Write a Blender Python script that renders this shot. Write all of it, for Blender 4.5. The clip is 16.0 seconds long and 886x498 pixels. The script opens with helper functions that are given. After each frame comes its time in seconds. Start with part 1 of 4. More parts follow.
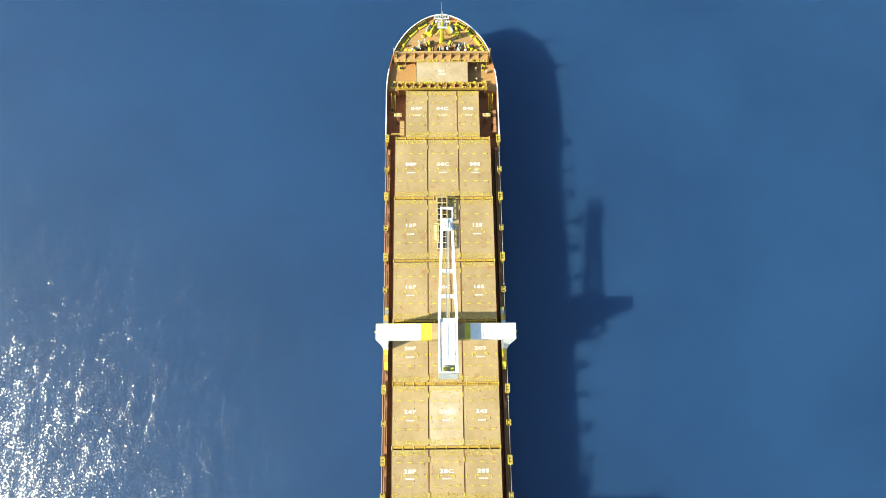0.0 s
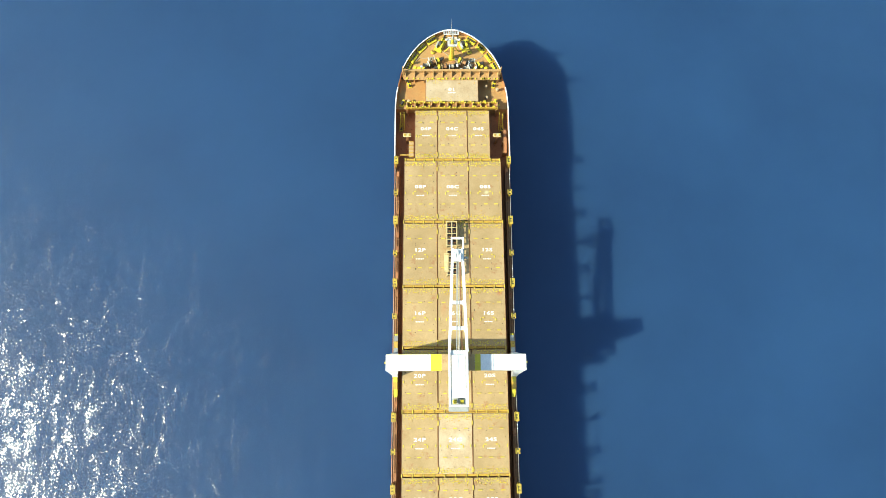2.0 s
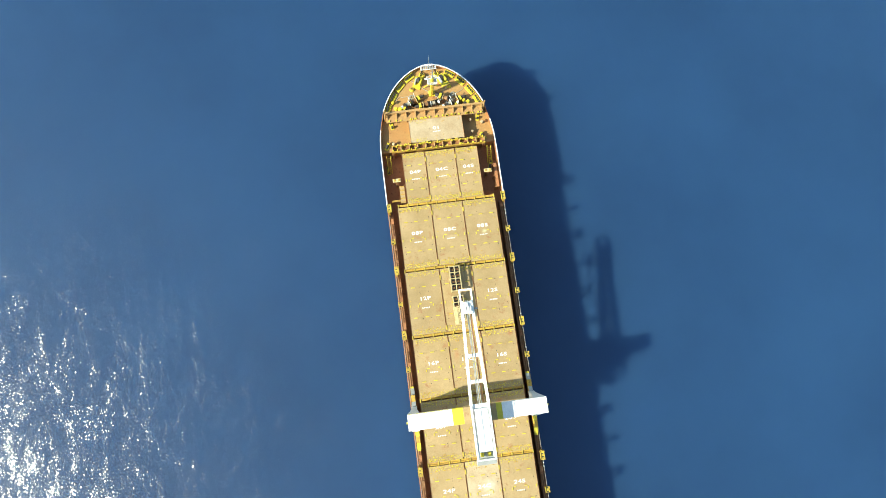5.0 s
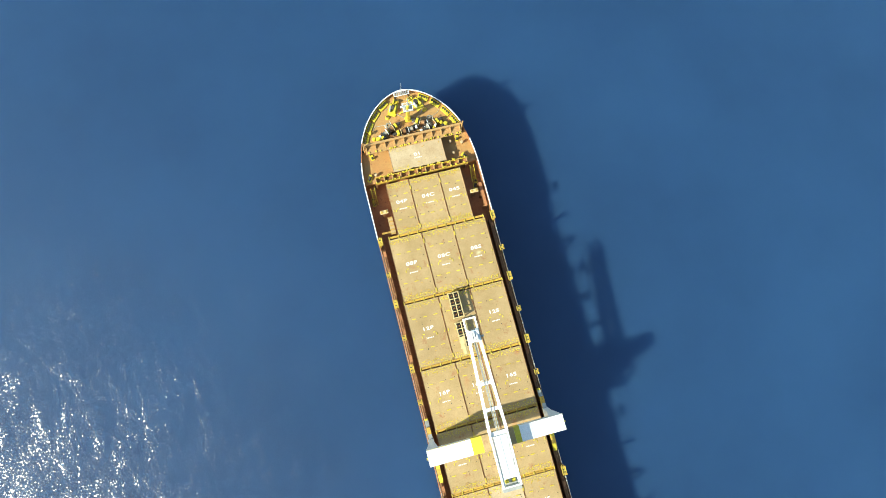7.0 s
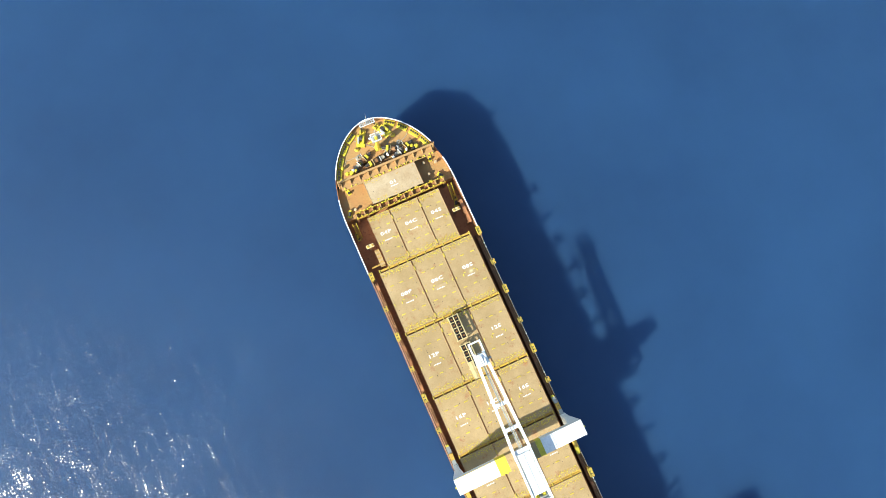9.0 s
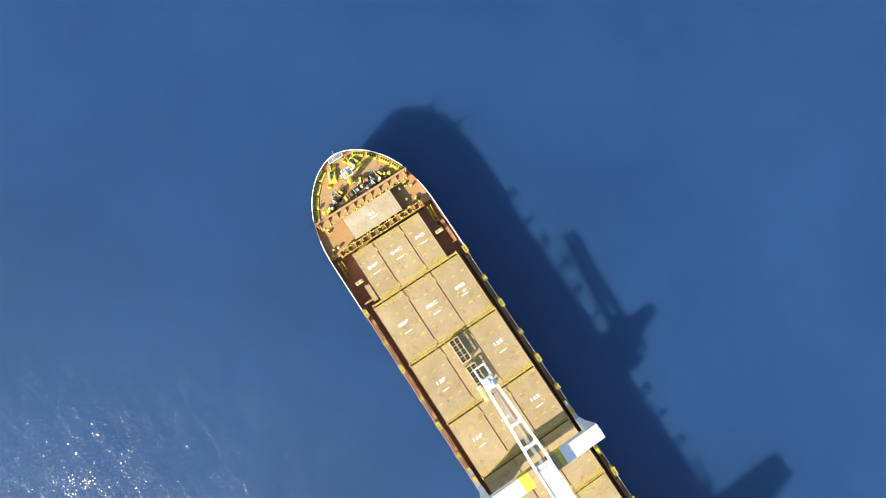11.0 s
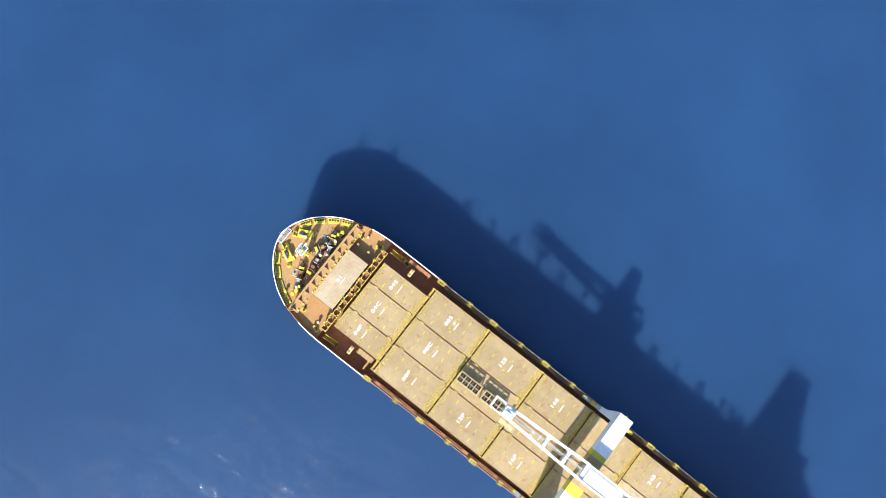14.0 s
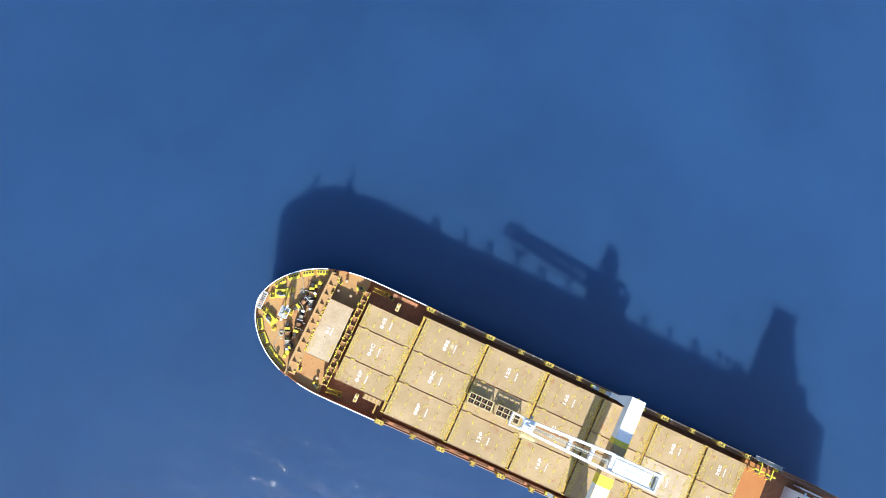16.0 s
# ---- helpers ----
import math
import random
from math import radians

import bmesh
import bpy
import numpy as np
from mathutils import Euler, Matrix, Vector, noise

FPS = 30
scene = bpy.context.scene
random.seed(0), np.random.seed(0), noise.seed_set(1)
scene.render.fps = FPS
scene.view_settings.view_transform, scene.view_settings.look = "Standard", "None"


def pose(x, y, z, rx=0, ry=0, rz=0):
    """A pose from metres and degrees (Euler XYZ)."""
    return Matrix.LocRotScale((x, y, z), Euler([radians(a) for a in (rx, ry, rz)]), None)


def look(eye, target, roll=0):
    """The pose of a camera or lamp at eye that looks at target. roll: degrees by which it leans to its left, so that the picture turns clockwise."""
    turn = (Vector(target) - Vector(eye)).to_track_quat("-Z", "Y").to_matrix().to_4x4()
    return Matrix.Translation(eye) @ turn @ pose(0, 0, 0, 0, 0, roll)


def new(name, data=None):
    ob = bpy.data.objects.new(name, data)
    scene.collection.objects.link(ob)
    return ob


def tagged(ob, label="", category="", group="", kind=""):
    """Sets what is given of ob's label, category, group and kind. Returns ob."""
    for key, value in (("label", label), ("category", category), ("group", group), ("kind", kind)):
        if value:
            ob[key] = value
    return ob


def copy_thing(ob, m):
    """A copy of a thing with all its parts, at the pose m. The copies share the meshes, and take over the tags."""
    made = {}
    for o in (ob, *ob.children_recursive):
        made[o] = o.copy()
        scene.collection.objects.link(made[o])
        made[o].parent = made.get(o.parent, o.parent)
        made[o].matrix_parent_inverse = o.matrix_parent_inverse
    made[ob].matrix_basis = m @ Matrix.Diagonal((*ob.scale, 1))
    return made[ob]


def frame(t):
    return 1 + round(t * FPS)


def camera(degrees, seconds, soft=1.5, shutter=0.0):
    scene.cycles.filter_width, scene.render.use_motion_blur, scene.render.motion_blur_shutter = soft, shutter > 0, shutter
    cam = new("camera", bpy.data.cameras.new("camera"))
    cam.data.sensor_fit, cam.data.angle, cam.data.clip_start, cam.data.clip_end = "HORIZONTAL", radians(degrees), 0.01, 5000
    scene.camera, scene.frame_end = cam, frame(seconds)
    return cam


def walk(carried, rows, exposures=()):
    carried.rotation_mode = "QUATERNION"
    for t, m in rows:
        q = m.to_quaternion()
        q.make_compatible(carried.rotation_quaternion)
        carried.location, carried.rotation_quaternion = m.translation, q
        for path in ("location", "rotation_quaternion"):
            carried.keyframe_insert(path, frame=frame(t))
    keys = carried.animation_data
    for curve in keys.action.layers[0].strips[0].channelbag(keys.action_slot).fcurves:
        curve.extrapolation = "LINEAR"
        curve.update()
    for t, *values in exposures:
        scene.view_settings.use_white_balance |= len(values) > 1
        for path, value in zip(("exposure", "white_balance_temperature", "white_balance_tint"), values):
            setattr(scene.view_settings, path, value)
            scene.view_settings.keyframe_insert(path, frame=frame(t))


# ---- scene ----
EXPOSURES = [(0.0, 0.80, 6900, -4), (7.0, 0.78, 6900, -5), (8.0, 0.77, 6850, -3), (9.0, 0.76, 6480, 2), (11.5, 0.78, 6280, 6), (13.5, 0.78, 6020, 8), (16.0, 0.78, 5940, 9)]
cam = camera(69.17, 16.0, soft=0.8)
ROWS = [
    (0.0, -3.10, -41.75, 158.18, 15.555, -0.973, -0.625),
    (0.5, -3.46, -38.84, 158.66, 14.662, -0.928, -0.427),
    (1.0, -3.82, -35.87, 159.09, 14.137, -0.877, -0.383),
    (1.5, -4.26, -32.92, 159.52, 13.669, -0.852, -0.315),
    (2.0, -4.82, -29.91, 159.96, 13.189, -0.871, -0.356),
    (2.5, -5.49, -26.82, 160.30, 12.774, -0.890, -0.396),
    (3.0, -6.23, -23.72, 160.74, 12.285, -0.979, -0.389),
    (3.5, -7.02, -20.65, 161.26, 11.802, -1.069, -0.937),
    (4.0, -7.83, -17.55, 161.58, 11.298, -1.202, -3.985),
    (6.5, -13.23, -5.52, 160.98, 10.410, -2.706, -11.066),
    (7.0, -13.21, -3.24, 161.16, 10.243, -2.726, -14.604),
    (7.5, -13.06, -0.93, 161.26, 10.017, -2.685, -18.112),
    (8.0, -12.76, 1.47, 161.16, 9.840, -2.675, -20.815),
    (8.5, -12.37, 3.82, 161.21, 9.541, -2.696, -22.691),
    (9.0, -11.90, 6.13, 161.44, 9.217, -2.695, -24.243),
    (11.5, -4.96, 16.57, 161.17, 7.514, -2.123, -36.141),
    (12.0, -3.13, 18.59, 161.18, 7.098, -2.072, -38.967),
    (12.5, -1.20, 20.67, 161.28, 6.662, -2.050, -42.711),
    (13.0, 0.91, 22.85, 161.04, 6.181, -2.122, -45.562),
    (13.5, 3.05, 25.18, 160.67, 5.616, -2.351, -48.747),
    (14.0, 5.16, 27.70, 160.29, 5.067, -2.783, -52.028),
    (14.5, 7.16, 30.45, 160.02, 4.497, -3.427, -55.616),
    (15.0, 9.05, 33.35, 159.81, 4.070, -4.247, -58.920),
    (15.5, 10.87, 36.07, 159.22, 3.680, -5.050, -61.910),
    (16.0, 12.77, 38.75, 158.82, 3.438, -5.961, -65.166),
]
walk(cam, [(t, pose(x, y, z, rx, ry, rz)) for t, x, y, z, rx, ry, rz in ROWS], EXPOSURES)

# ---------------------------------------------------------------- light
SUN_EL, SUN_AZ = radians(35.5), radians(17.5)      # height, and how far aft of the port beam
SUN_DIR = Vector((-math.cos(SUN_AZ) * math.cos(SUN_EL), -math.sin(SUN_AZ) * math.cos(SUN_EL), math.sin(SUN_EL)))
world = bpy.data.worlds.new("sky")
scene.world = world
world.use_nodes = True
wn = world.node_tree.nodes
sky = wn.new("ShaderNodeTexSky")
sky.sky_type, sky.sun_disc = "NISHITA", False
sky.sun_elevation, sky.sun_rotation = SUN_EL, math.atan2(SUN_DIR.x, SUN_DIR.y)
wn["Background"].inputs["Strength"].default_value = 0.14
world.node_tree.links.new(sky.outputs[0], wn["Background"].inputs["Color"])
sun_data = bpy.data.lights.new("sun", "SUN")
sun_data.energy, sun_data.angle, sun_data.color = 4.8, radians(0.53), (1.0, 0.95, 0.86)
sun = new("sun", sun_data)
sun.matrix_world = look(SUN_DIR * 300, (0, 0, 0))


# ---------------------------------------------------------------- materials
def material(name):
    m = bpy.data.materials.new(name)
    m.use_nodes = True
    return m, m.node_tree.nodes, m.node_tree.links, m.node_tree.nodes["Principled BSDF"]


def noise_node(nodes, links, coord, scale, detail=4.0, rough=0.6):
    n = nodes.new("ShaderNodeTexNoise")
    n.inputs["Scale"].default_value, n.inputs["Detail"].default_value, n.inputs["Roughness"].default_value = scale, detail, rough
    links.new(coord, n.inputs["Vector"])
    return n.outputs["Fac"]


def ramp_node(nodes, links, fac, stops):
    r = nodes.new("ShaderNodeValToRGB")
    els = r.color_ramp.elements
    while len(els) < len(stops):
        els.new(0.5)
    for e, (p, c) in zip(els, stops):
        e.position, e.color = p, (*c, 1) if len(c) == 3 else (c[0], c[0], c[0], 1)
    links.new(fac, r.inputs["Fac"])
    return r.outputs["Color"]


def mix_node(nodes, links, fac, a, b, kind="MIX"):
    m = nodes.new("ShaderNodeMix")
    m.data_type, m.blend_type = "RGBA", kind
    for sock, v in ((m.inputs[0], fac), (m.inputs[6], a), (m.inputs[7], b)):
        if isinstance(v, bpy.types.NodeSocket):
            links.new(v, sock)
        elif isinstance(v, (int, float)):
            sock.default_value = v
        else:
            sock.default_value = (*v, 1)
    return m.outputs[2]


def paint(name, colour, worn, rust=(0.16, 0.055, 0.025), rough=0.55, wear=0.62, size=0.25, vary=0.12, metal=0.0):
    """Weathered steel paint: patches of a second tone, rust stains and a fine grain."""
    m, nodes, links, bsdf = material(name)
    geo = nodes.new("ShaderNodeNewGeometry").outputs["Position"]
    info = nodes.new("ShaderNodeObjectInfo").outputs["Random"]
    shift = nodes.new("ShaderNodeVectorMath")
    shift.operation = "MULTIPLY_ADD"
    shift.inputs[1].default_value = (1, 1, 1)
    links.new(geo, shift.inputs[0])
    add = nodes.new("ShaderNodeMath")
    add.operation = "MULTIPLY"
    add.inputs[1].default_value = 40.0
    links.new(info, add.inputs[0])
    links.new(add.outputs[0], shift.inputs[2])
    co = shift.outputs[0]
    patch = ramp_node(nodes, links, noise_node(nodes, links, co, size, 6, 0.65), [(0.35, (0,)), (0.68, (1,))])
    base = mix_node(nodes, links, patch, colour, worn)
    stains = ramp_node(nodes, links, noise_node(nodes, links, co, size * 2.7, 8, 0.72), [(wear, (0,)), (wear + 0.13, (1,))])
    base = mix_node(nodes, links, stains, base, rust)
    grain = ramp_node(nodes, links, noise_node(nodes, links, co, 3.2, 6, 0.7), [(0.25, (1 - 0.16,)), (0.75, (1 + 0.12,))])
    base = mix_node(nodes, links, 1.0, base, grain, "MULTIPLY")
    tone = ramp_node(nodes, links, info, [(0.0, (1 - vary,)), (1.0, (1 + vary,))])
    base = mix_node(nodes, links, 1.0, base, tone, "MULTIPLY")
    links.new(base, bsdf.inputs["Base Color"])
    bsdf.inputs["Roughness"].default_value, bsdf.inputs["Metallic"].default_value = rough, metal
    bump = nodes.new("ShaderNodeBump")
    bump.inputs["Strength"].default_value, bump.inputs["Distance"].default_value = 0.35, 0.03
    links.new(noise_node(nodes, links, co, 1.3, 5, 0.6), bump.inputs["Height"])
    links.new(bump.outputs[0], bsdf.inputs["Normal"])
    return m


TAN = paint("hatch_paint", (0.355, 0.246, 0.110), (0.455, 0.322, 0.162), (0.32, 0.150, 0.064), 0.6, 0.565, 0.16, 0.07)
PALE = paint("bleached_hatch_paint", (0.42, 0.30, 0.165), (0.53, 0.42, 0.27), (0.36, 0.19, 0.09), 0.6, 0.70, 0.2, 0.05)
DECK = paint("deck_paint", (0.41, 0.255, 0.092), (0.42, 0.21, 0.072), (0.22, 0.07, 0.03), 0.65, 0.6, 0.3)
ORANGE = paint("orange_deck_paint", (0.50, 0.20, 0.05), (0.46, 0.17, 0.045), (0.26, 0.09, 0.03), 0.6, 0.64, 0.3)
OXIDE = paint("red_oxide_steel", (0.36, 0.145, 0.06), (0.42, 0.20, 0.085), (0.16, 0.05, 0.025), 0.7, 0.55, 0.5)
SALMON = paint("faded_oxide_paint", (0.45, 0.255, 0.10), (0.42, 0.265, 0.105), (0.26, 0.09, 0.04), 0.65, 0.6, 0.5)
CREAM = paint("cream_paint", (0.60, 0.50, 0.26), (0.48, 0.36, 0.17), (0.3, 0.15, 0.06), 0.6, 0.6, 0.8)
BROWN = paint("brown_steel", (0.26, 0.12, 0.05), (0.36, 0.19, 0.08), (0.12, 0.045, 0.02), 0.65, 0.55, 0.6)
YELLOW = paint("yellow_paint", (0.66, 0.55, 0.045), (0.58, 0.46, 0.05), (0.30, 0.13, 0.03), 0.5, 0.66, 0.7)
OCHRE = paint("dirty_yellow_paint", (0.56, 0.36, 0.04), (0.40, 0.23, 0.06), (0.2, 0.08, 0.03), 0.6, 0.55, 0.9)
POSTS = paint("faded_yellow_paint", (0.60, 0.46, 0.06), (0.46, 0.32, 0.07), (0.24, 0.10, 0.03), 0.55, 0.58, 0.9)
WALK = paint("side_walkway_paint", (0.175, 0.075, 0.038), (0.24, 0.115, 0.055), (0.09, 0.035, 0.018), 0.7, 0.55, 0.7)
WHITE = paint("white_paint", (0.82, 0.83, 0.82), (0.76, 0.77, 0.76), (0.55, 0.45, 0.33), 0.4, 0.74, 0.3, 0.03)
GREY = paint("grey_paint", (0.40, 0.41, 0.40), (0.32, 0.33, 0.32), (0.2, 0.12, 0.08), 0.55, 0.66, 0.6)
BLACK = paint("dark_steel", (0.035, 0.032, 0.03), (0.06, 0.05, 0.045), (0.1, 0.04, 0.02), 0.6, 0.62, 0.8)
HULL = paint("hull_paint", (0.025, 0.075, 0.22), (0.03, 0.09, 0.25), (0.14, 0.06, 0.03), 0.45, 0.72, 0.2)
ROPE = paint("mooring_rope", (0.44, 0.41, 0.33), (0.26, 0.23, 0.17), (0.3, 0.22, 0.15), 0.9, 0.62, 2.0)
MARK = paint("white_marking", (0.84, 0.82, 0.78), (0.70, 0.66, 0.60), (0.45, 0.26, 0.14), 0.6, 0.70, 1.5, 0.03)
m_, n_, l_, b_ = material("window_glass")
b_.inputs["Base Color"].default_value, b_.inputs["Roughness"].default_value = (0.012, 0.016, 0.02, 1), 0.06
GLASS = m_


def spotted(base, name, at, size, colour, most, edge=1.0):
    """A copy of a paint with one uneven stain, at a place and of a size on its cover."""
    m = base.copy()
    m.name = name
    nodes, links = m.node_tree.nodes, m.node_tree.links
    bsdf = nodes["Principled BSDF"]
    old = bsdf.inputs["Base Color"].links[0].from_socket
    loc = nodes.new("ShaderNodeMapping")
    loc.vector_type = "TEXTURE"
    loc.inputs["Location"].default_value, loc.inputs["Scale"].default_value = (*at, 0), (*size, 1)
    flat = nodes.new("ShaderNodeVectorMath")
    flat.operation = "MULTIPLY"
    flat.inputs[1].default_value = (1, 1, 0)
    links.new(nodes.new("ShaderNodeTexCoord").outputs["Object"], loc.inputs["Vector"])
    links.new(loc.outputs[0], flat.inputs[0])
    ball = nodes.new("ShaderNodeVectorMath")
    ball.operation = "LENGTH"
    links.new(flat.outputs[0], ball.inputs[0])
    wob = nodes.new("ShaderNodeMath")
    wob.operation = "ADD"
    links.new(ball.outputs["Value"], wob.inputs[0])
    links.new(noise_node(nodes, links, flat.outputs[0], 2.0, 7, 0.72), wob.inputs[1])
    spot = ramp_node(nodes, links, wob.outputs[0], [(0.5, (most,)), (edge, (0.0,))])
    links.new(mix_node(nodes, links, spot, old, colour), bsdf.inputs["Base Color"])
    return m


SPOTS = {
    "24C": spotted(PALE, "salt_bleached_paint", (1.2, 0.6), (3.4, 4.4), (0.60, 0.56, 0.44), 0.75),
    "16S": spotted(TAN, "rusty_corner_paint", (2.7, 5.3), (1.7, 1.5), (0.34, 0.11, 0.055), 0.85),
    "28S": spotted(TAN, "rust_streaked_paint", (2.3, 2.9), (1.1, 2.6), (0.34, 0.13, 0.06), 0.75),
    "20S": spotted(TAN, "rust_patched_paint", (-2.0, 4.6), (2.0, 2.6), (0.46, 0.17, 0.05), 0.65),
    "16C": spotted(TAN, "rust_faded_paint", (-2.3, 1.8), (1.6, 4.0), (0.42, 0.18, 0.07), 0.5),
    "08S": spotted(TAN, "scuffed_paint", (0.3, -0.5), (1.5, 1.2), (0.62, 0.60, 0.36), 0.75),
    "08C": spotted(TAN, "streaked_paint", (0.5, -0.8), (4.0, 0.9), (0.52, 0.40, 0.24), 0.6),
    "28P": spotted(TAN, "faded_paint", (2.2, 0.5), (1.5, 6.0), (0.46, 0.33, 0.19), 0.6),
}

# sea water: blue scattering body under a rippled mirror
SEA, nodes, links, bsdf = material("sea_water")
pos = nodes.new("ShaderNodeNewGeometry").outputs["Position"]

tint = ramp_node(nodes, links, noise_node(nodes, links, pos, 0.016, 5, 0.6), [(0.32, (0.0158, 0.0525, 0.131)), (0.68, (0.0212, 0.0690, 0.166))])
links.new(tint, bsdf.inputs["Base Color"])
bsdf.inputs["Roughness"].default_value, bsdf.inputs["IOR"].default_value, bsdf.inputs["Specular IOR Level"].default_value = 0.5, 1.333, 0.3
bsdf.inputs["Subsurface Weight"].default_value = 1.0
bsdf.inputs["Subsurface Radius"].default_value = (0.8, 0.9, 1.0)
bsdf.inputs["Subsurface Scale"].default_value = 30.0
bsdf.inputs["Coat Weight"].default_value, bsdf.inputs["Coat IOR"].default_value, bsdf.inputs["Coat Roughness"].default_value = 1.0, 1.333, 0.15
slope = nodes.new("ShaderNodeNewGeometry").outputs["Normal"]
# wave facets: long swell, wind waves and fine ripples, each a slope along x and along y
for turn, stretch, scale, detail, steep in ((8, 0.25, 0.32, 1, (0.27, 0.12, 0)), (-12, 0.4, 0.8, 1, (0.28, 0.24, 0)), (15, 0.75, 2.8, 2, (0.63, 0.63, 0))):
    lie = nodes.new("ShaderNodeMapping")
    lie.inputs["Rotation"].default_value, lie.inputs["Scale"].default_value = (0, 0, radians(turn)), (1.0, stretch, 1.0)
    links.new(pos, lie.inputs["Vector"])
    wave = nodes.new("ShaderNodeTexNoise")
    wave.inputs["Scale"].default_value, wave.inputs["Detail"].default_value = scale, detail
    links.new(lie.outputs[0], wave.inputs["Vector"])
    centred = nodes.new("ShaderNodeVectorMath")
    centred.operation = "SUBTRACT"
    centred.inputs[1].default_value = (0.5, 0.5, 0.5)
    links.new(wave.outputs["Color"], centred.inputs[0])
    tilt = nodes.new("ShaderNodeVectorMath")
    tilt.operation = "MULTIPLY_ADD"
    tilt.inputs[1].default_value = steep
    links.new(centred.outputs[0], tilt.inputs[0])
    links.new(slope, tilt.inputs[2])
    slope = tilt.outputs[0]
# constant tilt added to the mirror's normals only, to place the sun glitter
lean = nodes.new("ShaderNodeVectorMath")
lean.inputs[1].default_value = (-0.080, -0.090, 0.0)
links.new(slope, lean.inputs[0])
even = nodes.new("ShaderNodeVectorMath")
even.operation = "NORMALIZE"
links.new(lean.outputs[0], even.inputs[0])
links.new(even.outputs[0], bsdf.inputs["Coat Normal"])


# ---------------------------------------------------------------- mesh helpers
def box(bm, x0, x1, y0, y1, z0, z1, bev=0.0):
    c = [bm.verts.new((x, y, z)) for z in (z0, z1) for x, y in ((x0, y0), (x1, y0), (x1, y1), (x0, y1))]
    fs = [bm.faces.new([c[i] for i in f]) for f in ((3, 2, 1, 0), (4, 5, 6, 7), (0, 1, 5, 4), (1, 2, 6, 5), (2, 3, 7, 6), (3, 0, 4, 7))]
    if bev:
        bmesh.ops.bevel(bm, geom=list({e for f in fs for e in f.edges}), offset=bev, segments=1, affect="EDGES")


def tube(bm, p, q, r, seg=8, r2=None):
    p, q = Vector(p), Vector(q)
    turn = (q - p).to_track_quat("Z", "Y").to_matrix()
    r2 = r if r2 is None else r2
    rings = [[bm.verts.new(o + turn @ Vector((rr * math.cos(a), rr * math.sin(a), 0))) for a in (2 * math.pi * i / seg for i in range(seg))] for o, rr in ((p, r), (q, r2))]
    for i in range(seg):
        j = (i + 1) % seg
        bm.faces.new((rings[0][i], rings[0][j], rings[1][j], rings[1][i]))
    bm.faces.new(rings[0][::-1])
    bm.faces.new(rings[1])


def loft(bm, rings, closed=True, caps=True):
    vs = [[bm.verts.new(p) for p in r] for r in rings]
    n = len(vs[0])
    for a, b in zip(vs, vs[1:]):
        for i in range(n if closed else n - 1):
            j = (i + 1) % n
            bm.faces.new((a[i], a[j], b[j], b[i]))
    if caps:
        bm.faces.new(vs[0][::-1])
        bm.faces.new(vs[-1])


def girder(bm, p, q, w, h):
    """A box girder of width w and height h from p to q."""
    p, q = Vector(p), Vector(q)
    d = (q - p).normalized()
    side = d.cross(Vector((0, 0, 1))).normalized() * (w / 2)
    up = side.cross(d).normalized() * (h / 2)
    loft(bm, [[o - side - up, o + side - up, o + side + up, o - side + up] for o in (p, q)])


def mesh_of(name, bm, mat):
    me = bpy.data.meshes.new(name)
    bmesh.ops.recalc_face_normals(bm, faces=bm.faces)
    bm.to_mesh(me)
    bm.free()
    me.materials.append(mat)
    return me


def part(name, bm, mat, parent=None, label=""):
    ob = new(name, mesh_of(name, bm, mat))
    ob.parent = parent
    return tagged(ob, label)


def thing(name, label, category, at=(0, 0, 0), group="", kind=""):
    ob = new(name)
    ob.location = at
    return tagged(ob, label, category, group, kind)


def boxes(*rows):
    bm = bmesh.new()
    for r in rows:
        box(bm, *r)
    return bm


def tubes(*rows):
    bm = bmesh.new()
    for r in rows:
        tube(bm, *r)
    return bm


def lettering(text, size, spread, mat, parent, at):
    """Painted characters, flat on the steel."""
    cu = bpy.data.curves.new("lettering", "FONT")
    cu.body, cu.size, cu.extrude, cu.offset = text, size, 0.012, 0.028
    cu.align_x, cu.align_y, cu.space_character, cu.resolution_u = "CENTER", "CENTER", 1.12, 3
    tmp = new("lettering_curve", cu)
    me = bpy.data.meshes.new_from_object(tmp.evaluated_get(bpy.context.evaluated_depsgraph_get()))
    bpy.data.objects.remove(tmp)
    for v in me.vertices:
        v.co.x *= spread
    me.materials.clear()
    me.materials.append(mat)
    ob = new("lettering", me)
    ob.parent, ob.location = parent, at
    return ob


# ---------------------------------------------------------------- sea
ZH = 15.3          # top of the hatch covers above the water
ZD = ZH - 5.0      # main deck
ZW = ZH - 2.6      # well deck before the second hatch row
ZL = ZH - 2.4      # side ledge, hull edge
ZF = ZH - 1.6      # forecastle deck
BREAK = 48.6       # after end of the forecastle
STERN = -88.0

bm = bmesh.new()
bmesh.ops.create_circle(bm, cap_ends=True, segments=96, radius=3800)
sea = part("water", bm, SEA)
tagged(sea, "deep blue open sea with small ripples and sun glitter", "sea", kind="structure")


# ---------------------------------------------------------------- ship
def half_breadth(y):
    """Half the ship's width at the deck edge."""
    if y < 38:
        s = max(0.0, (-76 - y) / 12)
        return 13.95 - 2.5 * s ** 2
    s = min(1.0, (y - 38) / 22.9)
    return 13.95 * (1 - s ** 2.4) ** 0.58


